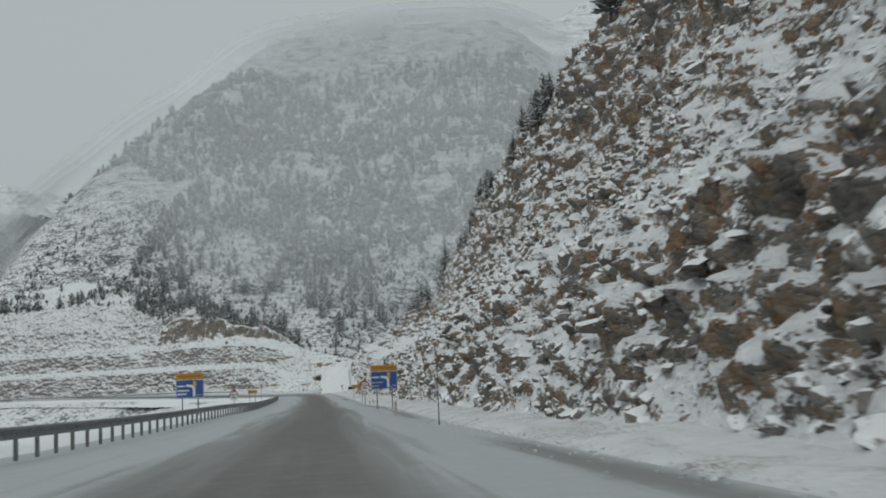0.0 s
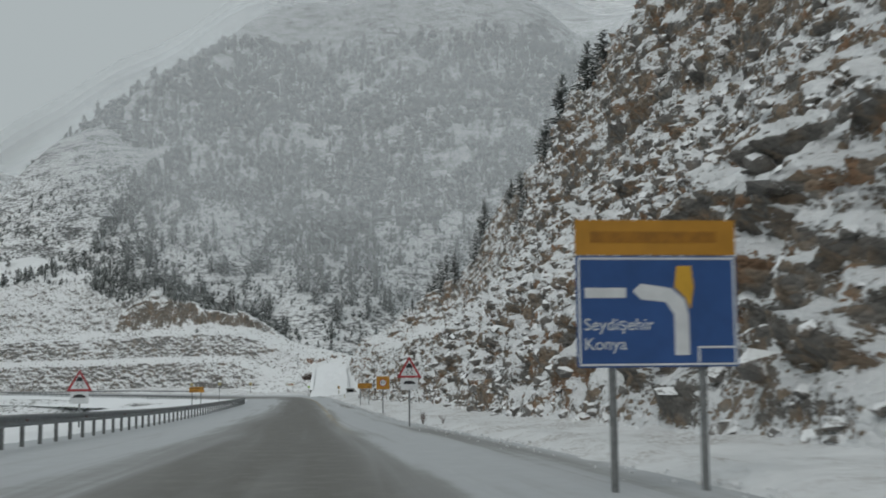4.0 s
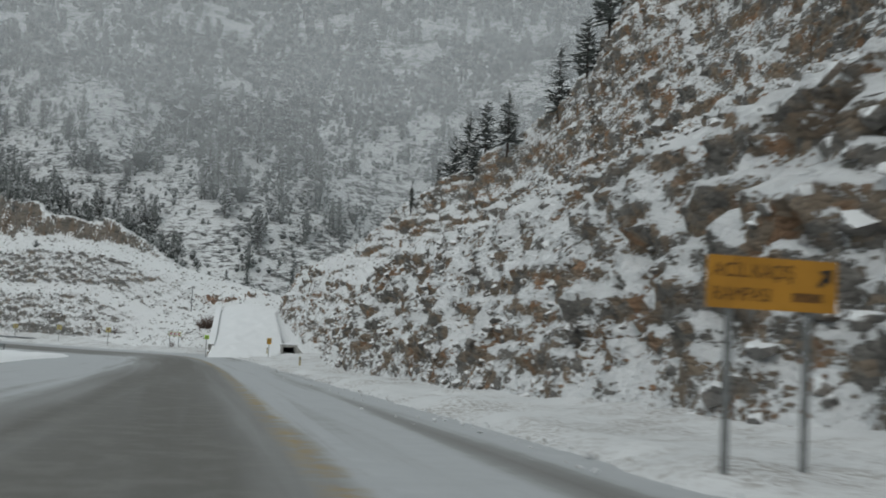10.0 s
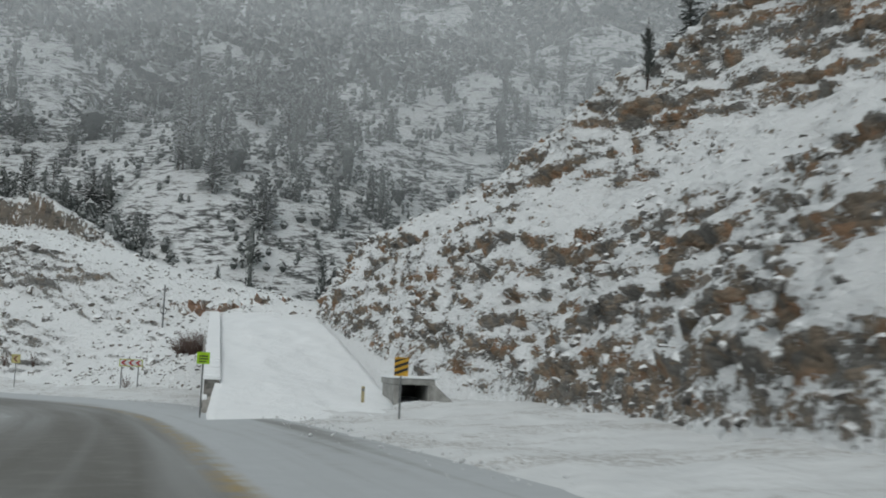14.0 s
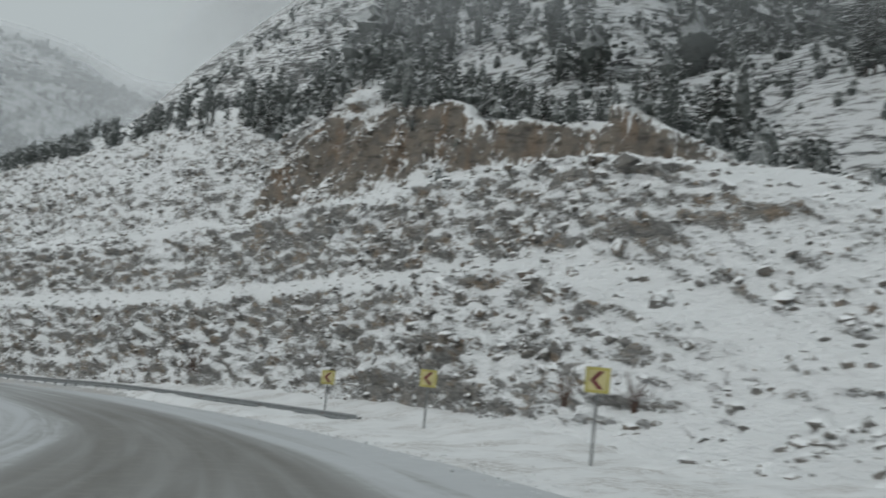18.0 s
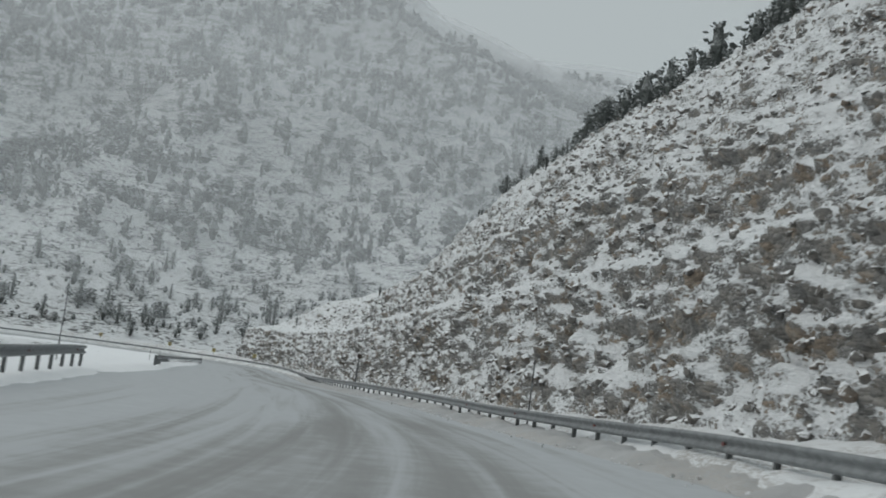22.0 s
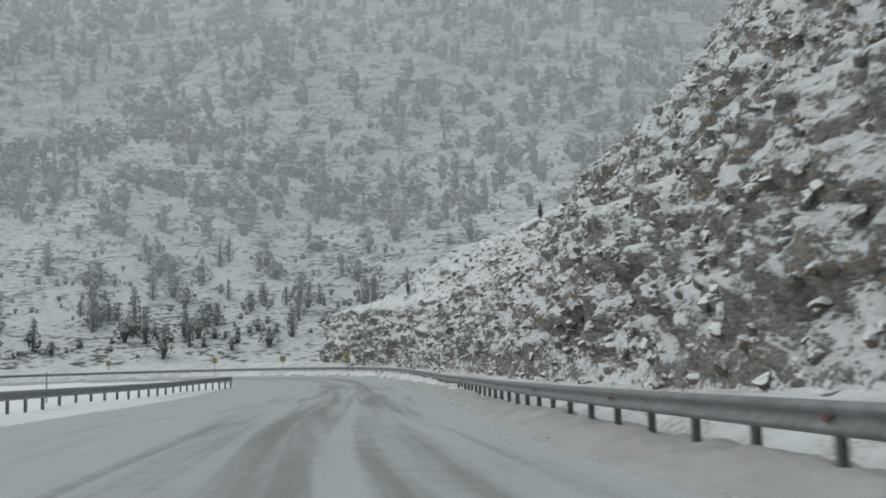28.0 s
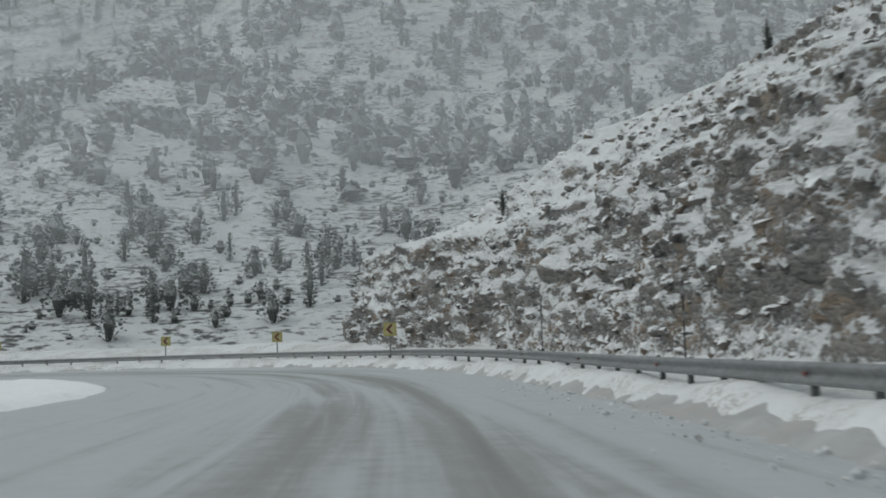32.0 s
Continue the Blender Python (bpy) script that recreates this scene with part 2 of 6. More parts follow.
def road_mat():
    """Asphalt worn bare by wheels, the rest under packed snow. lat: metres right of the axis, sta: metres along."""
    m, nodes, links, bsdf = node_mat("snowy_asphalt")
    at = nodes.new("ShaderNodeAttribute")
    at.attribute_name = "lat"
    st = nodes.new("ShaderNodeAttribute")
    st.attribute_name = "bare"
    yl = nodes.new("ShaderNodeAttribute")
    yl.attribute_name = "track"
    sta = nodes.new("ShaderNodeAttribute")
    sta.attribute_name = "sta"
    comb = nodes.new("ShaderNodeCombineXYZ")
    links.new(math_node(nodes, links, "MULTIPLY", sta.outputs["Fac"], 0.045), comb.inputs[0])
    links.new(math_node(nodes, links, "MULTIPLY", at.outputs["Fac"], 1.5), comb.inputs[1])
    streak = nodes.new("ShaderNodeTexNoise")
    streak.inputs["Scale"].default_value = 1.0
    streak.inputs["Detail"].default_value = 5.0
    streak.inputs["Roughness"].default_value = 0.52
    streak.inputs["Distortion"].default_value = 0.6
    links.new(comb.outputs[0], streak.inputs["Vector"])
    n = streak.outputs["Fac"]
    n2 = tex_noise(nodes, links, 1.6, 6, 0.7)
    n3 = tex_noise(nodes, links, 40.0, 3, 0.6)
    wob = math_node(nodes, links, "MULTIPLY", math_node(nodes, links, "SUBTRACT", n, 0.5), 1.2)
    v = math_node(nodes, links, "ADD", st.outputs["Fac"], wob)
    v = math_node(nodes, links, "ADD", v, math_node(nodes, links, "MULTIPLY", math_node(nodes, links, "SUBTRACT", n2, 0.5), 0.5))
    bare = ramp(nodes, links, v, 0.15, 1.15)
    asph = mix_col(nodes, links, n3, (0.062, 0.058, 0.048), (0.12, 0.113, 0.098))
    asph = mix_col(nodes, links, ramp(nodes, links, n2, 0.45, 0.65), asph, (0.145, 0.140, 0.125))
    packed = mix_col(nodes, links, n2, (0.37, 0.395, 0.41), (0.52, 0.545, 0.565))
    slush = mix_col(nodes, links, ramp(nodes, links, v, 0.05, 0.45), packed, (0.30, 0.31, 0.31))
    base = mix_col(nodes, links, bare, slush, asph)
    line = math_node(nodes, links, "MULTIPLY", yl.outputs["Fac"], ramp(nodes, links, n2, 0.40, 0.60))
    base = mix_col(nodes, links, line, base, (0.36, 0.24, 0.05))
    links.new(base, bsdf.inputs["Base Color"])
    rr = math_node(nodes, links, "MULTIPLY_ADD", bare, -0.22)
    nodes[-1].inputs[2].default_value = 0.72
    links.new(rr, bsdf.inputs["Roughness"])
    bump(nodes, links, math_node(nodes, links, "ADD", n2, math_node(nodes, links, "MULTIPLY", n3, 0.1)), 0.35, 0.03, bsdf)
    return m


ROADM = road_mat()
STEEL = plain("galvanised_steel", (0.26, 0.275, 0.28), 0.55, 0.55, 0.15, 5.0)
POSTM = plain("weathered_steel_post", (0.20, 0.21, 0.21), 0.6, 0.4, 0.15, 9.0)
# needle and foliage colours are lifted to carry distance haze, besides frost and snow
NEEDLE = snow_rock("hazed_needles_with_snow", ((0.080, 0.089, 0.082), (0.105, 0.112, 0.104), (0.09, 0.098, 0.09)), 1.38, 0.55, 2.5,
                   (1, 1, 1), (0, 0, 0), 0.7, 0.2, 0.1)
FROST_HAZE = snow_rock("hazed_frosted_juniper_foliage", ((0.105, 0.116, 0.11), (0.12, 0.132, 0.126), (0.115, 0.125, 0.118)), 1.42, 0.5, 5.0,
                  (1, 1, 1), (0, 0, 0), 0.7, 0.2, 0.05)
BARK = plain("dark_bark", (0.07, 0.055, 0.045), 0.9, 0.0, 0.2, 12.0, 0.02)


# ---- numbers of the plan ----
def lattice(ix, iy, iz, seed):
    h = (ix * 374761393 + iy * 668265263 + iz * 2147483647 + seed * 1274126177) & 0xFFFFFFFF
    h = ((h ^ (h >> 13)) * 1274126177) & 0xFFFFFFFF
    h = ((h ^ (h >> 16)) * 2246822519) & 0xFFFFFFFF
    return ((h ^ (h >> 15)) & 0xFFFFFF) / float(0xFFFFFF)


def vnoise(p, seed=0):
    """Smooth noise 0 to 1 at points p (n, 3)."""
    p = np.asarray(p, float)
    i = np.floor(p).astype(np.int64)
    u = p - i
    u = u * u * u * (u * (u * 6 - 15) + 10)
    out = 0.0
    for dx in (0, 1):
        for dy in (0, 1):
            for dz in (0, 1):
                wgt = (u[:, 0] if dx else 1 - u[:, 0]) * (u[:, 1] if dy else 1 - u[:, 1]) * (u[:, 2] if dz else 1 - u[:, 2])
                out = out + wgt * lattice(i[:, 0] + dx, i[:, 1] + dy, i[:, 2] + dz, seed)
    return out


def fbm(p, octaves=5, gain=0.5, seed=0, ridged=False):
    p = np.asarray(p, float)
    total, amp, norm = 0.0, 1.0, 0.0
    for k in range(octaves):
        v = vnoise(p * 2.03 ** k + k * 17.3, seed + k)
        if ridged:
            v = 1 - np.abs(2 * v - 1)
        total, norm, amp = total + amp * v, norm + amp, amp * gain
    return total / norm


# road axis: x, y, height of the surface
AXIS = np.array([
    (8.4, -62, 2.5), (0, 0, 0), (-5.6, 42.2, -1.66), (-11.1, 84.6, -3.03), (-17.2, 126.9, -4.58), (-23.3, 169.4, -5.78),
    (-29.6, 211.2, -6.83), (-35.1, 243.7, -7.55), (-40.2, 267.4, -8.07), (-45.2, 282.9, -8.49), (-51.9, 297.4, -8.92),
    (-60.0, 310.8, -9.3), (-69.2, 323.2, -9.54), (-79.6, 334.2, -9.66), (-91.1, 343.9, -9.74), (-109.7, 356.7, -9.85),
    (-136.2, 370.5, -10.06), (-162.9, 382.5, -10.45), (-189.7, 394.2, -10.83), (-223.0, 410.2, -11.17), (-245, 420.2, -11.2),
    (-262, 426.2, -11.15), (-280, 428.5, -11.1), (-296, 424, -11.1), (-307.5, 412, -11.2), (-312.5, 396, -11.4), (-311, 378, -11.7), (-304, 350, -12.1)])


def smooth_line(pts, step):
    """A Catmull-Rom line through pts, resampled evenly; returns points and the length along it."""
    pts = np.asarray(pts, float)
    q = np.vstack([2 * pts[0] - pts[1], pts, 2 * pts[-1] - pts[-2]])
    fine = []
    for k in range(1, len(q) - 2):
        for u in np.linspace(0, 1, 24, endpoint=False):
            a, b, c, d = q[k - 1], q[k], q[k + 1], q[k + 2]
            fine.append(0.5 * (2 * b + (c - a) * u + (2 * a - 5 * b + 4 * c - d) * u * u + (3 * b - a - 3 * c + d) * u ** 3))
    fine = np.array(fine + [pts[-1]])
    s = np.concatenate([[0], np.cumsum(np.linalg.norm(np.diff(fine[:, :2], axis=0), axis=1))])
    g = np.arange(0, s[-1], step)
    return np.stack([np.interp(g, s, fine[:, k]) for k in range(fine.shape[1])], 1), g


LINE, STA = smooth_line(AXIS, 1.0)
STA = STA - STA[np.argmin(np.abs(LINE[:, 1]) + np.abs(LINE[:, 0]))]
DIRS = np.gradient(LINE[:, :2], axis=0)
DIRS /= np.linalg.norm(DIRS, axis=1)[:, None]


def bank(s):
    """Rise per metre to the right: the left-hand bend is superelevated."""
    return np.interp(s, [235, 285, 376, 402, 535, 560, 700], [0, 0.055, 0.05, 0.0, 0.0, 0.03, 0.03])


def at_road(s, l, h=0.0):
    """World place of station s, l metres right of the axis, h above the carriageway."""
    s, l = np.asarray(s, float), np.asarray(l, float)
    x, y, z = (np.interp(s, STA, LINE[:, k]) for k in range(3))
    dx, dy = np.interp(s, STA, DIRS[:, 0]), np.interp(s, STA, DIRS[:, 1])
    n = np.hypot(dx, dy)
    zz = z + np.clip(l, -8, 12) * bank(s)
    return np.stack([x + l * dy / n, y - l * dx / n, zz + h], -1)


def heading(s):
    """Degrees about z by which a thing that faces oncoming traffic at s is turned."""
    return math.degrees(math.atan2(np.interp(s, STA, DIRS[:, 1]), np.interp(s, STA, DIRS[:, 0]))) - 90


# ---- mesh helpers ----
def grid_mesh(name, P, mat, smooth=True):
    """A mesh from an array of places (rows, columns, 3)."""
    a, b = P.shape[:2]
    i = np.arange(a * b).reshape(a, b)
    f = np.stack([i[:-1, :-1], i[:-1, 1:], i[1:, 1:], i[1:, :-1]], -1).reshape(-1, 4)
    me = bpy.data.meshes.new(name)
    me.vertices.add(a * b)
    me.vertices.foreach_set("co", P.reshape(-1).astype(np.float32))
    me.loops.add(f.size)
    me.loops.foreach_set("vertex_index", f.reshape(-1).astype(np.int32))
    me.polygons.add(len(f))
    me.polygons.foreach_set("loop_start", np.arange(0, f.size, 4, dtype=np.int32))
    me.materials.append(mat)
    me.update(calc_edges=True)
    me.validate()
    me.polygons.foreach_set("use_smooth", [smooth] * len(me.polygons))
    return me


def point_attr(me, name, values):
    a = me.attributes.new(name, "FLOAT", "POINT")
    a.data.foreach_set("value", np.asarray(values, np.float32).reshape(-1))


def part(name, data, parent, label="", mat=None):
    """Links a mesh or a bmesh as one object under a thing."""
    if isinstance(data, bmesh.types.BMesh):
        me = bpy.data.meshes.new(name)
        data.to_mesh(me)
        data.free()
        if mat:
            me.materials.append(mat)
        data = me
    ob = new(name, data)
    ob.parent = parent
    return tagged(ob, label)


def empty(name, m=None, **tags):
    ob = new(name)
    if m is not None:
        ob.matrix_world = m
    return tagged(ob, **tags)


def box(bm, x0, x1, y0, y1, z0, z1, bevel=0.0):
    r = bmesh.ops.create_cube(bm, size=1.0)
    for v in r["verts"]:
        v.co = Vector((x0 + (v.co.x + 0.5) * (x1 - x0), y0 + (v.co.y + 0.5) * (y1 - y0), z0 + (v.co.z + 0.5) * (z1 - z0)))
    if bevel:
        edges = list({e for v in r["verts"] for e in v.link_edges})
        bmesh.ops.bevel(bm, geom=edges, offset=bevel, segments=2, affect="EDGES", profile=0.5)


def tube(bm, a, b, ra, rb=None, seg=10):
    a, b = Vector(a), Vector(b)
    d = b - a
    m = Matrix.Translation((a + b) / 2) @ d.to_track_quat("Z", "Y").to_matrix().to_4x4()
    bmesh.ops.create_cone(bm, cap_ends=True, segments=seg, radius1=ra, radius2=ra if rb is None else rb, depth=d.length, matrix=m)


# ---- ground: valley, mountains ----
def smin(a, b, k):
    h = np.clip(0.5 + 0.5 * (b - a) / k, 0, 1)
    return b * (1 - h) + a * h - k * h * (1 - h)


def road_coords(x, y):
    """Nearest station, metres right of the axis and road height for flat arrays."""
    sub = slice(None, None, 4)
    L, D, S = LINE[sub], DIRS[sub], STA[sub]
    s, l, z = np.empty(len(x)), np.empty(len(x)), np.empty(len(x))
    for k in range(0, len(x), 20000):
        e = slice(k, k + 20000)
        dx, dy = x[e, None] - L[:, 0], y[e, None] - L[:, 1]
        i = np.argmin(dx * dx + dy * dy, 1)
        r = np.arange(len(i))
        ddx, ddy = dx[r, i], dy[r, i]
        s[e] = S[i] + ddx * D[i, 0] + ddy * D[i, 1]
        side = np.sign(ddx * D[i, 1] - ddy * D[i, 0])
        l[e] = side * np.hypot(ddx, ddy)
        z[e] = L[i, 2]
    return s, l, z


def mountains(x, y):
    p = np.stack([x, y, 0 * x], 1)
    rough = (fbm(p / 90.0, 5, 0.5, 3) - 0.5) * 46 + (fbm(p / 24.0, 4, 0.55, 9, True) - 0.5) * 7
    front = np.where(y > 365, -2 + 0.62 * (y - 365) + 8 * np.exp(-np.clip(y - 365, 0, None) / 45), 6 - 0.95 * (365 - y))
    left = 205 + 0.95 * (x + 56) + 0.4 * (y - 540)
    top = 226 - 0.15 * (y - 650)
    right = 48 - 0.9 * (x - 75) + 0.45 * (y - 447)
    m1 = smin(smin(front, left, 16), smin(top, right, 20), 18)
    u = -0.9 * x + 0.43 * y
    slope = 3 + 0.45 * (u - 537) + 0.0003 * np.clip(u - 537, 0, None) ** 2
    cap = 181 - 0.406 * (x + 665) + 0.134 * (y - 773)
    cap = cap + 12 + 0.5 * np.clip(400 - (0.43 * x + 0.9 * y), 0, 300) - 0.75 * np.clip(u - 1040, 0, None)
    slope = np.maximum(slope, np.minimum(-11.8 + 0.25 * (u - 468), 5.0))
    m2 = smin(slope, cap, 25)
    m3 = smin(-60 + 0.34 * (y - 560) - 0.05 * x, 330 + 0 * x, 40)
    m3 = np.where(x < -1350, m3, -200)
    s, l, zr = road_coords(x, y)
    # the valley side of the road stays low; behind the cuts the slope keeps under the rock faces
    along = np.clip((s - 335) / 25, 0, 1)
    near = zr + np.where(s < 335, 0.8 * (l - 16) - 6, (0.8 * (l - 16) - 6) * (1 - along) + (1.0 * (l - 12) - 4.0) * along)
    bank_b = zr - 4 + np.interp(s, [490, 530], [0.95, 0.58]) * (l - 12)
    top_b = zr + np.interp(s, [335, 345, 352, 362, 378, 390, 400, 420, 470, 520, 535, 545, 560, 590], [6, 15, 22, 24, 25, 27, 29, 31, 40, 25, 15, 9, 3, -5])
    top_b = top_b + 0.45 * np.clip(l - 38, 0, None) * np.interp(s, [500, 540], [1, 0.2])
    wall_b = smin(smin(np.where(s > 335, bank_b, -300.0), left, 10), top_b, 5)
    m1 = np.maximum(m1, wall_b)
    m1 = np.where(l < 0, -300.0, smin(m1, near, 4))
    m3 = np.where((l < 0) & (s < 600), -300.0, m3)
    base = np.maximum(np.maximum(m1, m2), -1e3)
    amp = np.clip((base + 25) / 60, 0, 1) * np.clip((np.abs(l) - 25) / 60, 0, 1)
    a = m1 + rough * amp
    b = m2 + rough * amp
    c = m3 + rough
    z = np.maximum(np.maximum(a, b), c)
    # horizontal ledges in the rock
    band = np.floor(z / 6.0) * 6.0
    f = (z - band) / 6.0
    z = z * 0.78 + 0.22 * (band + 6.0 * np.clip((f - 0.45) / 0.4, 0, 1)) * 1.0
    return z


def ground_height(x, y):
    s, l, z = road_coords(x, y)
    floor = z - 0.7 + np.clip(l, -8, 12) * bank(s) * 0
    left = np.clip(-l - 26, 0, None)
    floor = floor - np.minimum(left * 0.42, 28)
    p = np.stack([x, y, 0 * x], 1)
    floor = floor + (fbm(p / 30.0, 4, 0.5, 5) - 0.5) * np.clip((np.abs(l) - 14) / 20, 0, 1) * 5
    f = np.interp(s, [228, 268], [1, 0])
    back = z + np.interp(l - 9, [0, 8, 14, 22, 30, 45, 60, 120, 300, 900], [-3, -2, 4, 15, 27, 40, 52, 76, 110, 150]) * f - 20 * (1 - f) + (fbm(p / 26.0, 4, 0.5, 15) - 0.5) * 6
    floor = np.maximum(floor, np.where((l > 14) & (s < 268), back, -1e3))
    return np.maximum(floor, np.where((np.abs(l) < 14) | ((l < 0) & (l > -60)), -1e3, mountains(x, y)))


gx = np.concatenate([np.arange(-1900, -760, 14.0), np.arange(-760, 260, 5.0), np.arange(260, 900, 16.0)])
gy = np.concatenate([np.arange(-500, -100, 25.0), np.arange(-100, 330, 8.0), np.arange(330, 760, 5.0), np.arange(760, 1500, 12.0)])
GX, GY = np.meshgrid(gx, gy, indexing="ij")
GZ = ground_height(GX.reshape(-1), GY.reshape(-1)).reshape(GX.shape)
ground = new("ground", grid_mesh("ground", np.stack([GX, GY, GZ], -1), MOUNT))
tagged(ground, "snow-dusted wooded mountainsides and valley floor under low cloud", "mountainside", kind="structure")

# ---- carriageway and verges ----
ss = np.arange(-60, STA[-1] - 2, 1.0)
ll = np.array([-9.5, -9, -8.4, -7.5, -6.5, -5.5, -4.6, -4.0, -3.5, -3.0, -2.6, -2.2, -1.8, -1.4, -1, -0.6, -0.2, 0.2, 0.6, 0.9, 1.2, 1.5, 1.9, 2.4, 3, 3.6, 4.2, 4.8])
SS, LL = np.meshgrid(ss, ll, indexing="ij")
road_me = grid_mesh("road", at_road(SS, LL, -0.015 * np.abs(LL) * 0), ROADM)


def tri(x, a, b, c, d):
    return np.clip(np.minimum((x - a) / (b - a), (d - x) / (d - c)), 0, 1)


early = np.interp(SS, [-60, 270, 330, 420], [1, 1, 0.9, 0])
late = np.interp(SS, [300, 380, 430], [0, 1, 1])
wander = 0.5 * np.sin(SS / 37.0) + 0.25 * np.sin(SS / 11.0)
band1 = tri(LL - 0.3 * wander, -4.6, -1.7, 0.1, 2.0) * 1.0
curve_band = tri(LL - 0.2 * wander, -5.6, -3.4, 0.8, 1.9) * 0.75
tracks = 0.24 * (tri(LL - 0.2 * wander, -2.0, -1.3, -0.9, -0.3) + tri(LL - 0.2 * wander, 0.2, 0.7, 1.1, 1.8)) + 0.15 * tri(LL, -5, -3, 2, 3.5)
mid = np.interp(SS, [255, 300, 350, 400], [0, 1, 1, 0])
bare = np.maximum(band1 * early * (1 - 0.6 * mid), np.maximum(curve_band * mid, tracks * late))
scraped = tri(LL - 0.3 * wander, 3.3, 3.8, 4.1, 4.6) * np.interp(SS, [-60, 60, 240, 300], [0.55, 0.75, 0.6, 0])
bare = np.maximum(bare, scraped * (0.5 + 0.5 * np.sin(SS / 9.0) * np.sin(SS / 23.0)))
point_attr(road_me, "lat", LL)
point_attr(road_me, "sta", SS)
point_attr(road_me, "bare", bare)
point_attr(road_me, "track", tri(LL, 1.1, 1.25, 1.35, 1.5) * np.interp(SS, [100, 140, 270, 300], [0, 1, 1, 0]))
road = tagged(new("road", road_me), "wet asphalt road half covered with packed snow and slush", "road", kind="structure")


def verge(name, l_list, h_list, seed, lump, label):
    """A strip of snow along the road: heights over the carriageway at the given offsets."""
    l_a, h_a = np.array(l_list, float), np.array(h_list, float)
    fine = np.arange(l_a[0], l_a[-1] + 0.01, 0.3 if l_a[0] > 0 else 0.8)
    S2, L2 = np.meshgrid(np.arange(-60, STA[-1] - 2, 0.7), fine, indexing="ij")
    H = np.interp(L2, l_a, h_a)
    if l_a[0] > 0:
        H = H * np.interp(S2, [245, 258, 330, 345], [1, 0.25, 0.25, 1])
        H = H + 0.24 * np.interp(S2, [345, 375], [0, 1]) * np.clip((L2 - 4.7) / 0.5, 0, 1)
    P = at_road(S2, L2, 0)
    n = fbm(P.reshape(-1, 3) * 0.9, 4, 0.55, seed).reshape(S2.shape) - 0.5
    n2 = fbm(P.reshape(-1, 3) * 0.22, 3, 0.5, seed + 5).reshape(S2.shape) - 0.5
    edge = np.clip((L2 - l_a[0]) / 0.8, 0, 1) if l_a[0] > 0 else np.clip((l_a[-1] - L2) / 0.8, 0, 1)
    P[..., 2] += H + edge * (n * lump + n2 * 0.35)
    return tagged(new(name, grid_mesh(name, P, VERGEM if lump > 0.2 else SNOWM)), label, "snow bank", kind="structure")


verge("verge_right", [4.3, 4.9, 5.6, 6.4, 8, 9.5, 11, 14, 16, 18], [-0.12, 0.02, 0.20, 0.16, 0.25, 0.5, 0.9, 1.2, 0.8, -0.6], 21, 0.34, "ploughed lumpy snow verge along the foot of the rock")
verge("verge_left", [-30, -22, -14, -11, -9.6, -9.0, -8.4], [-1.0, -0.3, 0.1, 0.15, 0.2, 0.1, -0.12], 31, 0.15, "smooth snow-covered verge beyond the guard rail")


# ---- rock cuts ----
def slope_rows(upto):
    """Steps up a slope, finest near the road."""
    return np.concatenate([np.arange(-1.5, 20, 0.27), np.arange(20, 44, 0.42), np.arange(44, upto, 0.9)])


def dice(a, b, seed):
    return lattice(a.astype(np.int64), b.astype(np.int64), np.int64(7), seed)


def bedding(along, rise, thick, short, long, seed):
    """Broken beds: how far each block stands out, with open joints round it, and a random tone for each block."""
    u = rise / thick
    u = u + 0.3 * np.sin(np.floor(u) * 1.7)
    k = np.floor(u)
    f = u - k
    run = short + (long - short) * dice(k, 0 * k, seed)
    v = along / run + 9.0 * dice(k, 0 * k + 1, seed + 1)
    b = np.floor(v)
    g = v - b
    r, tone = dice(k, b, seed + 2), dice(k, b, seed + 3)
    lean = (dice(k, b, seed + 4) - 0.5) * (g - 0.5) * 0.8
    joint = np.clip(np.minimum(g, 1 - g) * run / 0.22, 0, 1)
    bed = np.clip(f * thick / 0.16, 0, 1) * np.clip((1 - f) * thick / 0.30, 0, 1) ** 0.5
    out = (r - 0.45) * 1.25 * thick ** 0.6 + lean
    return out * (0.35 + 0.65 * np.minimum(joint, bed)) - 0.22 * thick ** 0.5 * (1 - np.minimum(joint, bed)), tone


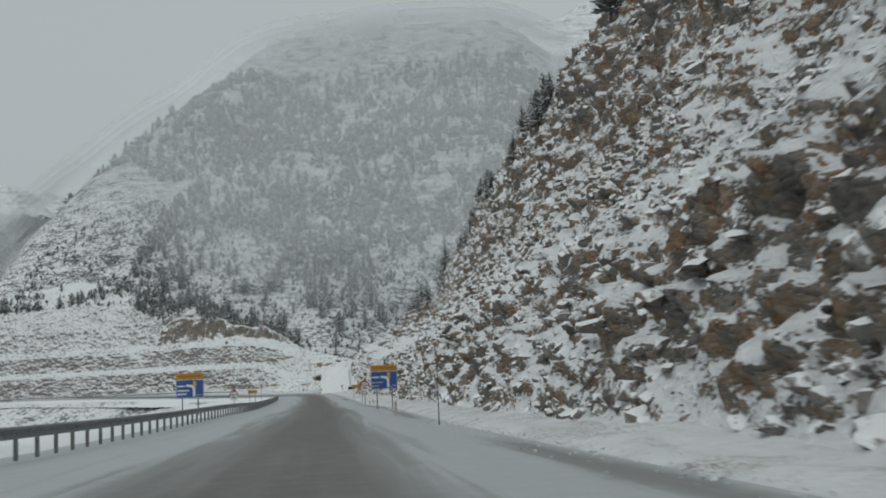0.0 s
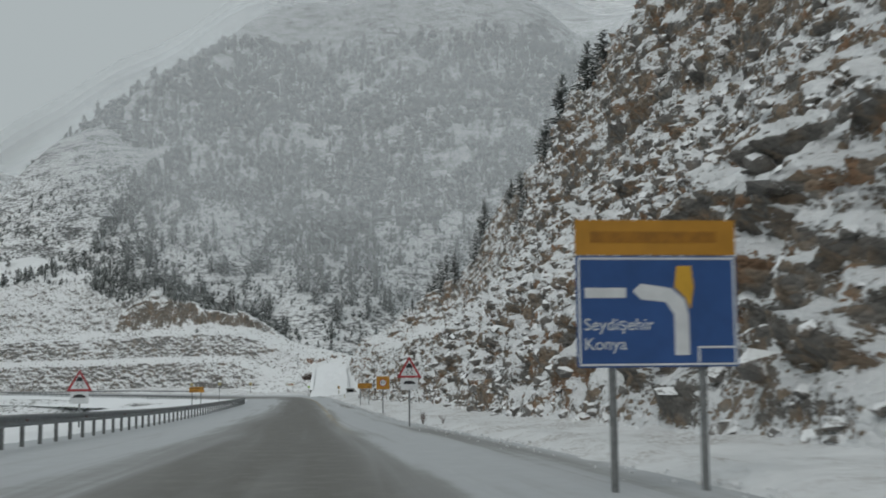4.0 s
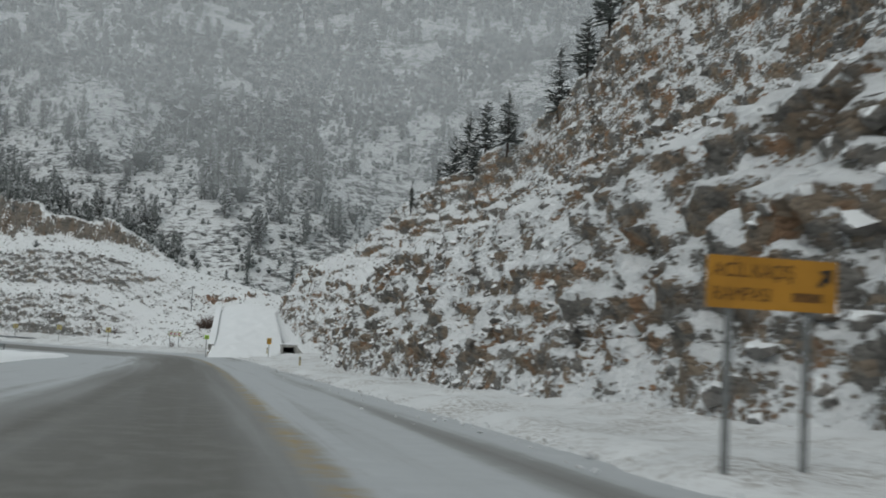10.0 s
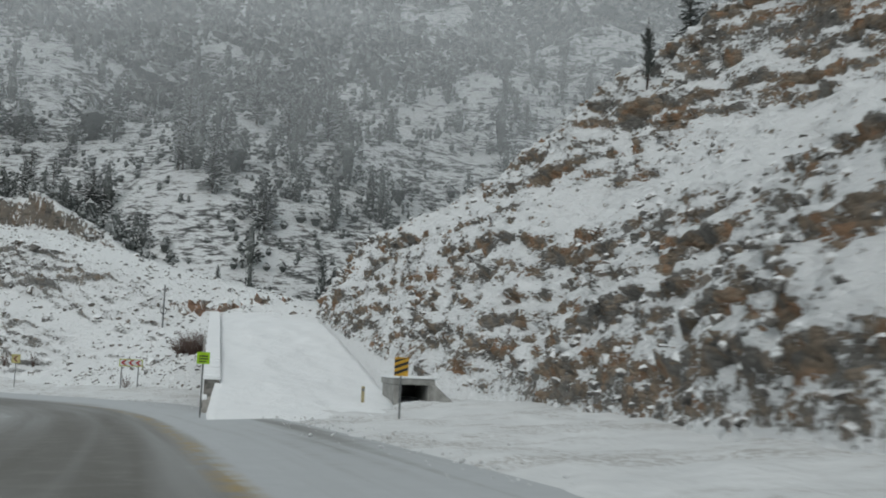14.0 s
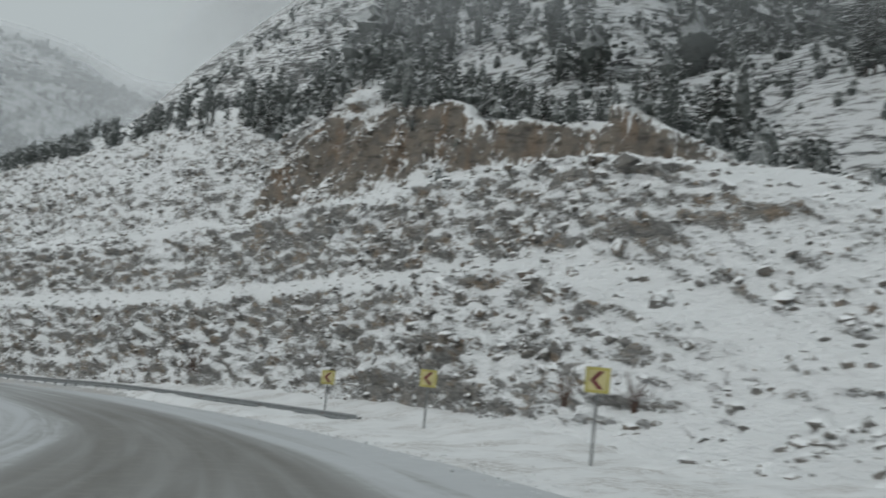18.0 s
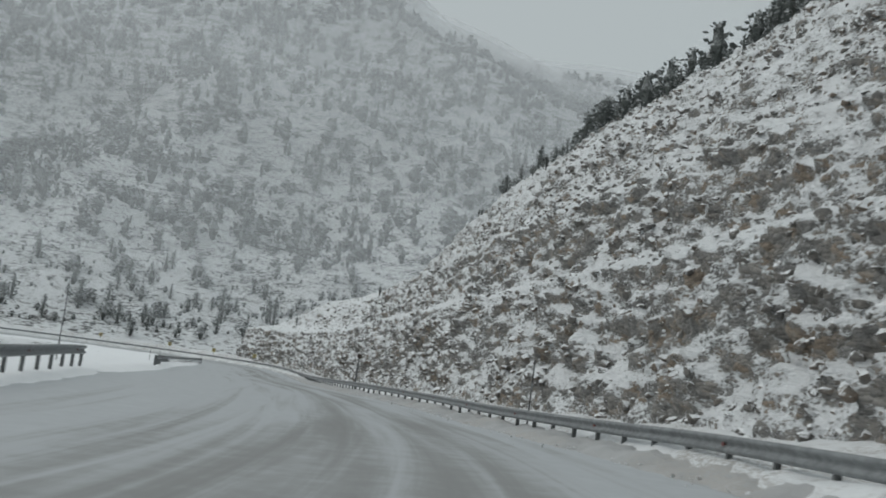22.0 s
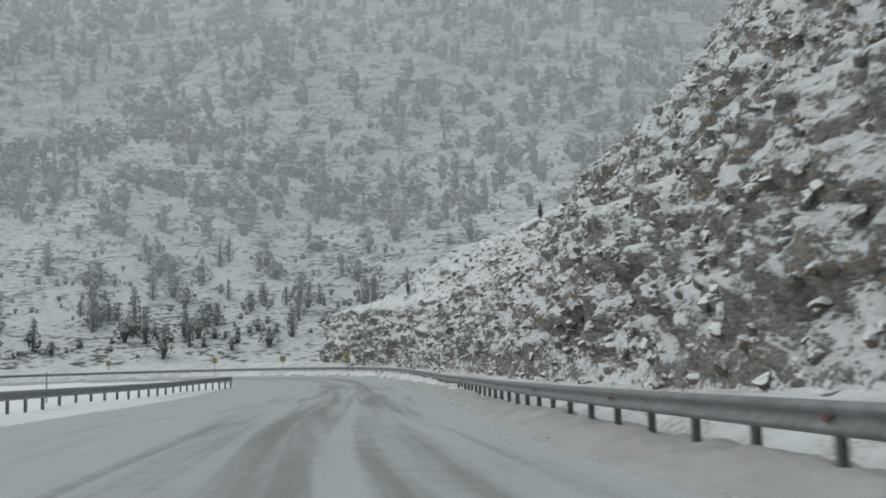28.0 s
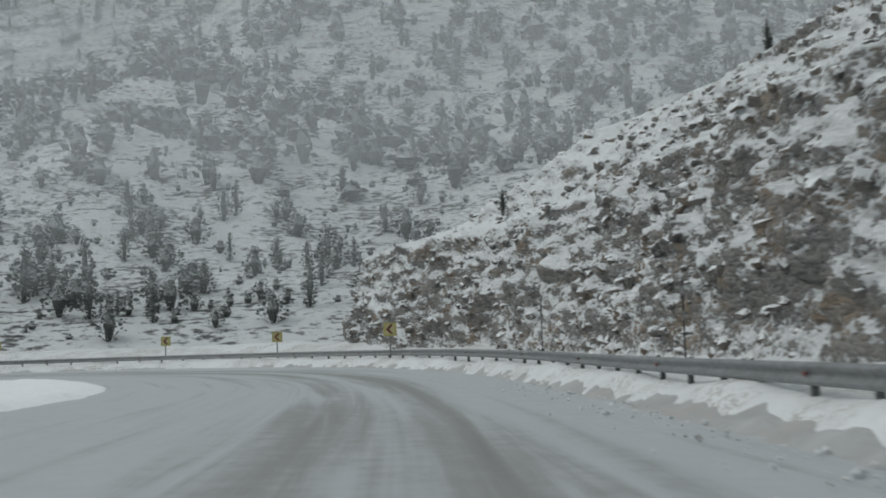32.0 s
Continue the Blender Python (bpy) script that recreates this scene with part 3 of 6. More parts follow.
def hillside(name, toe, toe_s, profile, mat, seed, label, upto=70.0, block=((0, 1), (1.0, 1.0))):
    """A rock slope rising to the right of its toe line. profile(s, w) gives inset and height for slope length w."""
    d = np.gradient(toe[:, :2], axis=0)
    d /= np.linalg.norm(d, axis=1)[:, None]
    k = np.ones(9) / 9
    pad = np.pad(d, ((4, 4), (0, 0)), mode="edge")
    d = np.stack([np.convolve(pad[:, 0], k, "valid"), np.convolve(pad[:, 1], k, "valid")], 1)
    nrm = np.stack([d[:, 1], -d[:, 0]], 1)
    w = slope_rows(upto)
    S2, W2 = np.meshgrid(toe_s, w, indexing="ij")
    inset, high = profile(S2, W2)
    P = np.empty(S2.shape + (3,))
    P[..., 0] = toe[:, None, 0] + nrm[:, None, 0] * inset
    P[..., 1] = toe[:, None, 1] + nrm[:, None, 1] * inset
    P[..., 2] = toe[:, None, 2] + high
    q = P.reshape(-1, 3)
    along, rise = S2.reshape(-1), (P[..., 2] + 0.05 * S2).reshape(-1)
    warp = (fbm(q / 6.0, 3, 0.5, seed) - 0.5) * 2.6
    swell = (fbm(q / np.array([9.0, 9.0, 6.0]), 3, 0.5, seed + 7) - 0.5) * 2.0
    mass = np.clip((vnoise(q / 10.0, seed + 3) - 0.32) / 0.3, 0, 1)
    big, tone = bedding(along, rise + warp, 0.95, 1.1, 3.2, seed)
    fine_b, tone_f = bedding(along + warp, rise + 0.5 * warp, 0.42, 0.45, 1.2, seed + 50)
    rag = (fbm(q / 0.8, 3, 0.6, seed + 23, True) - 0.6) * 0.75
    steep = np.gradient(high, axis=1) / np.maximum(np.hypot(np.gradient(high, axis=1), np.gradient(inset, axis=1)), 1e-6)
    amp = np.clip((W2.reshape(-1) + 0.3) / 2.0, 0, 1) * (0.50 + 0.50 * np.clip(steep.reshape(-1) - 0.2, 0, 0.5) / 0.5)
    off = ((swell + np.interp(along, block[0], block[1]) * big * (0.35 + 0.85 * mass) + fine_b * (0.8 - 0.2 * mass) + rag) * amp).reshape(S2.shape)
    P[..., 0] -= nrm[:, None, 0] * off
    P[..., 1] -= nrm[:, None, 1] * off
    P[..., 2] += off * 0.22 + (rag * amp).reshape(S2.shape) * 0.3
    me = grid_mesh(name, P, mat)
    point_attr(me, "tone", 0.6 * tone + 0.4 * tone_f)
    ob = tagged(new(name, me), label, "rock slope", kind="structure")
    return ob, P


# first cut, beside the straight, ending in a spur behind the escape ramp
a_s = np.arange(-60, 236, 4.0)
a_pts = np.vstack([at_road(a_s, np.interp(a_s, [-60, 60, 110, 160, 185, 207, 236], [8.6, 7.6, 8.8, 9.4, 9.0, 7.8, 8.0]), np.interp(a_s, [180, 205], [0.3, 0.05])),
                   [(-26.6, 250, -7.0), (-25.8, 264, -7.4), (-27.6, 276.5, -7.3), (-29.8, 283, -7.0), (-32.2, 297, -5.4), (-35.0, 314, -3.4), (-36.0, 334, -2.2), (-30, 356, -2.0), (-16, 372, -0.5)]])
A_TOE, A_S = smooth_line(a_pts, 0.36)
A_S = A_S - 60


def prof_a(s, w):
    # w along the slope: steep lower face, ledge, steeper upper face
    ww = np.array([-1.5, 0, 3, 8, 12, 20, 30, 40, 62, 80])
    ins = np.array([-1.2, 0, 1.2, 3.6, 6.6, 10.8, 14.2, 17.6, 34, 50])
    hig = np.array([-0.8, 0, 2.7, 7.0, 9.3, 15.8, 25.0, 34.0, 46, 54])
    i, h = np.interp(w, ww, ins), np.interp(w, ww, hig)
    i = i + np.interp(s, [145, 185, 215, 240, 270, 290], [0, 2.5, 7.5, 8.5, 5, 0]) * np.clip((w - 8) / 8, 0, 1)
    top = np.interp(s, [-60, 225, 250, 275, 295, 315, 335, 372, 400], [90, 75, 38, 23, 14, 8, 5.5, 3, 2])
    k = smin(h, top - 0.18 * np.clip(i - 0.6 * top, 0, None), 3.0)
    k = k - 1.3 * np.clip(i - np.where(s > 240, 0.95 * top + 6, 50), 0, None)
    return i, k


HILL_A, PA = hillside("rock_slope_1", A_TOE, A_S, prof_a, ROCK_A, 40, "brown and grey limestone road cut patched with snow", 80, ((150, 200), (0.9, 0.5)))

# second cut, outside of the bend and along the second straight
b_s = np.arange(292, 556, 4.0)
b_pts = at_road(b_s, np.interp(b_s, [292, 330, 360, 420, 520, 556], [12, 11.3, 11.0, 8.9, 8.7, 8.7]), np.interp(b_s, [292, 340, 350], [0.1, 0.2, 0.5]))
b_pts = np.vstack([b_pts, [(-274, 437.8, -10.7), (-285, 438.0, -10.6), (-294, 439.5, -10.5), (-300.5, 446.5, -10.2), (-303, 460, -9.6), (-300, 480, -8.8)]])
B_TOE, B_S = smooth_line(b_pts, 0.36)
B_S = B_S + 292


def prof_b(s, w):
    ww = np.array([-1.5, 0, 3, 8, 10.5, 17, 21, 30, 45, 62, 85])
    ins = np.array([-1.2, 0, 0.9, 2.4, 6.0, 8.2, 12.6, 17.0, 27, 41, 62])
    hig = np.array([-0.8, 0, 2.8, 7.0, 8.6, 14.4, 16.4, 24.0, 34.5, 44, 55])
    i, h = np.interp(w, ww, ins), np.interp(w, ww, hig)
    # towards its end the cut lies back
    i = i + np.clip(h - 7, 0, None) * np.interp(s, [534, 548, 560, 576], [0, 0.4, 0.62, 0.72])
    # gentle snowy apron before the cut begins
    gi = np.clip(w, -1.5, None) * 0.93
    gh = np.interp(gi, [-1.5, 0, 10, 13, 22, 26, 33, 45, 80], [-0.3, 0, 3.6, 4.8, 8.6, 11.0, 14.5, 21, 44])
    t = np.clip((s - 330) / 24, 0, 1)
    t = t * t * (3 - 2 * t)
    i, h = gi * (1 - t) + i * t, gh * (1 - t) + h * t
    top = np.interp(s, [292, 305, 320, 335, 345, 352, 362, 378, 390, 400, 420, 470, 531, 546, 556, 565, 576, 585, 592, 600, 612, 640],
                    [3, 6.5, 10, 11.8, 12.8, 14, 16, 18, 24, 29, 34, 46, 36, 31, 28, 26, 23, 15, 11, 8, 5.5, 3])
    k = smin(h, top - 0.25 * np.clip(i - 0.85 * top - 4, 0, None), 3.0)
    k = k - 1.2 * np.clip(i - np.where(s < 352, 0.85 * top + 22, np.minimum(0.9 * top + 16, 56)), 0, None)
    # a fluted cliff above the second ledge
    c = np.interp(s, [350, 364, 396, 410], [0, 1, 1, 0])
    c = c * (0.85 + 0.15 * np.sin(s / 4.1) * np.sin(s / 1.7 + 1.0))
    rise = np.clip((i - np.interp(s, [350, 362, 385, 405], [21, 17, 13.2, 12.8]) - 0.7 * np.sin(s * 1.15 + 2 * np.sin(s * 0.31))) / 1.6, 0, 1)
    return i, k + 4.6 * c * rise * rise * (3 - 2 * rise)


HILL_B, PB = hillside("rock_slope_2", B_TOE, B_S, prof_b, ROCK_B, 70, "grey stepped limestone road cut with snowy ledges", 85, ((0, 1), (0.5, 0.5)))

# bare ochre rock on the cliff
w_line = slope_rows(85)
cs, cw = np.meshgrid(B_S, w_line, indexing="ij")
c_in, c_hi = prof_b(cs, cw)
edge = np.interp(cs, [350, 362, 385, 405], [21, 17, 13.2, 12.8])
on_cliff = (cs > 353) & (cs < 406) & (c_in > edge - 1.0) & (c_in < edge + 2.6)
HILL_B.data.materials.append(CLIFF)
HILL_B.data.polygons.foreach_set("material_index", on_cliff[:-1, :-1].astype(np.int32).reshape(-1))


# ---- rubble and boulders on the cuts ----
def hull_rock(seed, flat=1.0):
    """An angular stone: the hull of a few random points, 20 to 40 triangles."""
    r = random.Random(seed)
    bm = bmesh.new()
    for _ in range(16):
        v = Vector((r.gauss(0, 1), r.gauss(0, 1), r.gauss(0, 1))).normalized()
        v *= r.uniform(0.85, 1.0)
        bm.verts.new((v.x * 0.62, v.y * 0.5, v.z * 0.42 * flat))
    bmesh.ops.convex_hull(bm, input=bm.verts[:])
    bmesh.ops.delete(bm, geom=[v for v in bm.verts if not v.link_faces], context="VERTS")
    bmesh.ops.triangulate(bm, faces=bm.faces[:])
    me = bpy.data.meshes.new("rock")
    bm.to_mesh(me)
    bm.free()
    me.materials.append(BOULDER)
    return me


ROCKS = [hull_rock(100 + k, f) for k, f in enumerate((1.0, 0.8, 1.2, 0.7, 1.0, 1.3, 0.9, 0.75))]


def rock_arrays(me):
    v = np.empty(len(me.vertices) * 3)
    me.vertices.foreach_get("co", v)
    f = np.array([tuple(p.vertices) for p in me.polygons])
    return v.reshape(-1, 3), f


ROCK_ARR = [rock_arrays(m) for m in ROCKS]


def rot_matrices(rng, n, yaw_only=False):
    a = rng.uniform(0, 2 * np.pi, n)
    b = np.zeros(n) if yaw_only else rng.normal(0, 0.5, n)
    ca, sa, cb, sb = np.cos(a), np.sin(a), np.cos(b), np.sin(b)
    R = np.zeros((n, 3, 3))
    R[:, 0, 0], R[:, 0, 1], R[:, 1, 0], R[:, 1, 1], R[:, 2, 2] = ca, -sa, sa, ca, 1
    T = np.zeros((n, 3, 3))
    T[:, 0, 0], T[:, 1, 1], T[:, 1, 2], T[:, 2, 1], T[:, 2, 2] = 1, cb, -sb, sb, cb
    return R @ T


def joined(name, arrs, places, sizes, rots, picks, mat, smooth=False):
    """Many copies of small meshes as one mesh."""
    V, F, base = [], [], 0
    for k, (v, f) in enumerate(arrs):
        idx = np.where(picks == k)[0]
        if not len(idx):
            continue
        w = np.einsum("nij,nvj->nvi", rots[idx], v[None] * sizes[idx][:, None, :]) + places[idx][:, None, :]
        V.append(w.reshape(-1, 3))
        F.append((f[None] + (np.arange(len(idx)) * len(v))[:, None, None]).reshape(-1, 3) + base)
        base += len(idx) * len(v)
    V, F = np.vstack(V), np.vstack(F)
    me = bpy.data.meshes.new(name)
    me.vertices.add(len(V))
    me.vertices.foreach_set("co", V.reshape(-1).astype(np.float32))
    me.loops.add(F.size)
    me.loops.foreach_set("vertex_index", F.reshape(-1).astype(np.int32))
    me.polygons.add(len(F))
    me.polygons.foreach_set("loop_start", np.arange(0, F.size, 3, dtype=np.int32))
    me.materials.append(mat)
    me.update(calc_edges=True)
    me.polygons.foreach_set("use_smooth", [smooth] * len(F))
    return me


def rubble(hill, P, w_rows, s_of, spans, count, big, seed, label, largest=1.0):
    """Stones lying on a rock cut: the largest as parts of it, the rest as one mass."""
    rng = np.random.default_rng(seed)
    a, b = P.shape[:2]
    n_all = count + big
    i = rng.integers(0, a, n_all * 3)
    j = (w_rows[0] + (w_rows[1] - w_rows[0]) * rng.uniform(0, 1, n_all * 3) ** 1.25).astype(int)
    keep = np.zeros(len(i), bool)
    for lo, hi in spans:
        keep |= (s_of[i] > lo) & (s_of[i] < hi)
    clump = vnoise(P[i, j] / 6.0, seed) > rng.uniform(0.15, 0.6, len(i))
    i, j = i[keep & clump][:n_all], j[keep & clump][:n_all]
    n = len(i)
    size = np.exp(rng.normal(-0.95, 0.5, n))
    size[:big] = np.exp(rng.normal(-0.2, 0.3, big))
    size = np.clip(size, 0.14, largest)
    scl = size[:, None] * rng.uniform(0.75, 1.3, (n, 3))
    R = rot_matrices(rng, n)
    picks = rng.integers(0, len(ROCKS), n)
    pl = P[i, j] - np.array([0, 0, 0.13]) * size[:, None]
    rest = slice(big, n)
    mass = new("rubble", joined("rubble", ROCK_ARR, pl[rest], scl[rest], R[rest], picks[rest], BOULDER))
    mass.parent = hill
    tagged(mass, label, kind="stuff")
    for k in range(min(big, n)):
        ob = new("rock", ROCKS[picks[k]])
        ob.parent = hill
        m = Matrix(R[k].tolist()).to_4x4() @ Matrix.Diagonal((*scl[k], 1))
        m.translation = Vector(pl[k])
        ob.matrix_local = m


rubble(HILL_A, PA, (6, 146), A_S, [(-5, 190)], 6500, 230, 501, "loose angular stones with snow on top", 0.85)
rubble(HILL_A, PA, (6, 146), A_S, [(190, 345)], 5000, 50, 505, "small loose stones with snow on top", 0.38)
rubble(HILL_B, PB, (6, 146), B_S, [(292, 600)], 9000, 280, 502, "loose angular stones with snow on top", 0.5)

rubble(HILL_B, PB, (72, 148), B_S, [(382, 505)], 5500, 50, 506, "broken grey stones on the upper benches", 0.75)
rubble(HILL_B, PB, (20, 150), B_S, [(296, 358)], 5000, 80, 503, "tumbled stones on the snowy apron", 1.2)

rubble(HILL_B, PB, (40, 150), B_S, [(536, 606)], 3000, 40, 504, "stones on the snowy end of the cut", 0.8)


# ---- trees ----
def near_height(x, y):
    i = np.clip(np.searchsorted(gx, x) - 1, 0, len(gx) - 2)
    j = np.clip(np.searchsorted(gy, y) - 1, 0, len(gy) - 2)
    u, v = (x - gx[i]) / (gx[i + 1] - gx[i]), (y - gy[j]) / (gy[j + 1] - gy[j])
    return GZ[i, j] * (1 - u) * (1 - v) + GZ[i + 1, j] * u * (1 - v) + GZ[i, j + 1] * (1 - u) * v + GZ[i + 1, j + 1] * u * v


def far_tree(seed, fat, low, tufts=26, core=0.62, leaf=1.25):
    """A ragged juniper of unit height for woods far off: a slim core and many small drooping tufts; low: its widest height."""
    r = np.random.default_rng(seed)
    def reach(z):
        q = z / low if z < low else (1 - z) / (1 - low)
        return fat * (0.12 + 0.88 * np.clip(q, 0, 1) ** 0.8)
    V, F = [(0, 0, 0.0)], []
    sides, rings = 5, 3
    for k in range(rings):
        z = 0.08 + 0.76 * k / (rings - 1)
        for j in range(sides):
            a = 2 * np.pi * (j + 0.5 * (k % 2)) / sides
            w = core * reach(z) * r.uniform(0.75, 1.2)
            V.append((w * np.cos(a), w * np.sin(a), z + r.uniform(-0.04, 0.04)))
    V.append((0, 0, 0.97))
    ring = lambda k, j: 1 + k * sides + j % sides
    for j in range(sides):
        F.append((0, ring(0, j + 1), ring(0, j)))
        F.append((len(V) - 1, ring(rings - 1, j), ring(rings - 1, j + 1)))
        for k in range(rings - 1):
            F.append((ring(k, j), ring(k, j + 1), ring(k + 1, j)))
            F.append((ring(k, j + 1), ring(k + 1, j + 1), ring(k + 1, j)))
    for _ in range(tufts):
        z = r.uniform(0.04, 0.97)
        a, w = r.uniform(0, 2 * np.pi), reach(z)
        c = np.array([np.cos(a), np.sin(a), 0.0]) * w * r.uniform(0.5, 0.95) + np.array([0, 0, z])
        d = np.array([np.cos(a), np.sin(a), r.uniform(-0.5, 0.9)])
        d /= np.linalg.norm(d)
        side = np.cross(d, r.normal(0, 1, 3))
        side /= np.linalg.norm(side)
        ln = leaf * (0.05 + 0.35 * w) * r.uniform(0.7, 1.3)
        b = len(V)
        V += [tuple(c - d * ln * 0.5), tuple(c + side * ln * 0.38), tuple(c + d * ln * 0.7), tuple(c - side * ln * 0.38)]
        F += [(b, b + 1, b + 2), (b, b + 2, b + 3)]
    return np.array(V), np.array(F)


FAR = [far_tree(1, 0.27, 0.25), far_tree(2, 0.22, 0.3), far_tree(3, 0.34, 0.35), far_tree(4, 0.16, 0.3), far_tree(5, 0.44, 0.45), far_tree(6, 0.38, 0.4)]

FINE = [far_tree(11, 0.25, 0.25, 190, 0.4, 0.62), far_tree(12, 0.21, 0.28, 190, 0.4, 0.62), far_tree(13, 0.30, 0.3, 190, 0.4, 0.6), far_tree(14, 0.16, 0.3, 170, 0.4, 0.7), far_tree(15, 0.42, 0.45, 190, 0.4, 0.5), far_tree(16, 0.38, 0.4, 190, 0.4, 0.5)]

LOW = [far_tree(21, 0.5, 0.45, 10, 0.6, 1.5), far_tree(22, 0.42, 0.4, 11, 0.55, 1.5), far_tree(23, 0.56, 0.5, 12, 0.55, 1.4)]
MID = [far_tree(31, 0.3, 0.3, 70, 0.4, 0.9), far_tree(32, 0.4, 0.45, 70, 0.4, 0.8), far_tree(33, 0.46, 0.45, 80, 0.4, 0.75), far_tree(34, 0.2, 0.3, 70, 0.4, 0.9), far_tree(35, 0.36, 0.4, 80, 0.4, 0.8)]


def woods(name, x, y, hmin, hmax, weights, seed, label, kinds):
    rng = np.random.default_rng(seed)
    n = len(x)
    z = near_height(x, y)
    h = rng.uniform(hmin, hmax, n) * np.where(rng.uniform(0, 1, n) < 0.15, 1.35, 1.0)
    picks = rng.choice(len(kinds), n, p=weights)
    scl = np.stack([h * rng.uniform(0.8, 1.3, n), h * rng.uniform(0.8, 1.3, n), h * np.where(picks > 3, 0.75, 1)], 1)
    me = joined(name, kinds, np.stack([x, y, z - 0.3], 1), scl, rot_matrices(rng, n, True), picks, FROST_HAZE)
    return tagged(new(name, me), label, "woods", kind="stuff")


def scatter(n, x0, x1, y0, y1, cell, thresh, seed):
    rng = np.random.default_rng(seed)
    x, y = rng.uniform(x0, x1, n), rng.uniform(y0, y1, n)
    c = vnoise(np.stack([x / cell, y / cell, 0 * x], 1), seed)
    k = c + rng.uniform(-0.5, 0.5, n) > thresh
    return x[k], y[k]


tx, ty = scatter(12500, -230, 170, 356, 660, 16, 0.5, 11)
ts, tl, tz = road_coords(tx, ty)
tk = tl > np.interp(ts, [300, 335, 350, 420], [48, 40, 27, 36])
tk = tk & (ty < 660) & ((ts < 445) | (tl > 120))
tn = tk & (ty < 425) & (np.sin(tx * 12.9 + ty * 78.2) > 0.25)
tk = tk & (ty >= 425)
woods("mountain_woods", tx[tk], ty[tk], 3.0, 8.5, [0.2, 0.12, 0.22, 0.06, 0.2, 0.2], 12, "dark conifers and scrub scattered over the mountainside ahead", FAR)
woods("hillside_woods", tx[tn], ty[tn], 3.2, 8.6, [0.25, 0.25, 0.2, 0.1, 0.1, 0.1], 17, "dark conifers and junipers above the road cut", FINE)
tx, ty = scatter(19000, -1080, -300, 200, 960, 20, 0.40, 13)
ts, tl, tz = road_coords(tx, ty)
tk = (-0.9 * tx + 0.43 * ty > 478) & (np.abs(tl) > 12)
tu = -0.9 * tx + 0.43 * ty
tn = tk & (tu < 560) & (np.sin(tx * 12.9 + ty * 78.2) > -0.75)
tk = tk & (tu >= 560)
woods("valley_woods", tx[tk], ty[tk], 3.8, 8.5, [0.14, 0.06, 0.26, 0.04, 0.26, 0.24], 14, "dark junipers and conifers dotted over the far mountainside", FAR)
woods("valley_foot_woods", tx[tn], ty[tn], 2.8, 6.0, [0.12, 0.05, 0.25, 0.04, 0.29, 0.25], 18, "dark junipers at the foot of the far mountainside", FINE)

sx, sy = scatter(15000, -820, -330, 250, 700, 14, 0.42, 23)
ts, tl, tz = road_coords(sx, sy)
tu = -0.9 * sx + 0.43 * sy
tk = (tu > 482) & (tu < 660) & (np.abs(tl) > 12)
woods("valley_scrub", sx[tk], sy[tk], 0.7, 1.9, [0.3, 0.3, 0.4], 24, "low dark scrub poking out of the snow across the valley", LOW)


# brush and small trees on the rock above the cliff and along the crest
rng = np.random.default_rng(27)
ci, cj = rng.integers(0, len(B_S), 60000), rng.integers(60, len(w_line), 60000)
ck = (B_S[ci] > 330) & (B_S[ci] < 425) & (c_in[ci, cj] > edge[ci, cj] + 1.2 + np.interp(B_S[ci], [330, 352, 405, 425], [12, 0, 3, 9])) & (c_in[ci, cj] < edge[ci, cj] + 14)
for nm, hs, keep, kinds, label in (("crest_brush", (0.6, 2.0), 1000, LOW, "dark frosted brush on the rock above the cliff"), ("crest_woods", (2.0, 5.5), 80, FINE, "small dark conifers crowding above the cliff")):
    sel = np.where(ck)[0][:keep]
    ck[sel] = False
    hh = rng.uniform(hs[0], hs[1], len(sel))
    me = joined(nm, kinds, PB[ci[sel], cj[sel]] - np.array([0, 0, 0.2]), hh[:, None] * rng.uniform(0.8, 1.25, (len(sel), 3)), rot_matrices(rng, len(sel), True), rng.integers(0, len(kinds), len(sel)), FROST_HAZE)
    tagged(new(nm, me), label, "woods", kind="stuff")
ci, cj = rng.integers(0, len(B_S), 40000), rng.integers(60, len(w_line), 40000)
crest = np.argmax((c_hi - 0.35) / (c_in + 9.0), 1)[ci]
ck = (B_S[ci] > 372) & (B_S[ci] < 552) & (np.abs(cj - crest - 3) < 8) & (vnoise(np.stack([B_S[ci] / 9.0, cj * 0.1, 0 * cj], 1), 61) > rng.uniform(0.2, 0.6, 40000))
ci, cj = ci[ck][:620], cj[ck][:620]
hh = np.exp(rng.normal(0.2, 0.6, len(ci)))
me = joined("crest_thicket", MID, PB[ci, cj] - np.array([0, 0, 0.2]), np.clip(hh, 0.5, 4.2)[:, None] * rng.uniform(0.8, 1.25, (len(ci), 3)), rot_matrices(rng, len(ci), True), rng.integers(0, 5, len(ci)), FROST_HAZE)
tagged(new("crest_thicket", me), "dark frosted thicket along the crest of the cut", "woods", kind="stuff")

sx, sy = scatter(9000, -190, 60, 352, 470, 14, 0.40, 19)
ts, tl, tz = road_coords(sx, sy)
tk = tl > np.interp(ts, [300, 335, 350, 420], [46, 34, 26, 34])
woods("mountain_scrub", sx[tk], sy[tk], 0.7, 1.9, [0.3, 0.3, 0.4], 20, "low dark scrub poking out of the snow above the cut", LOW)


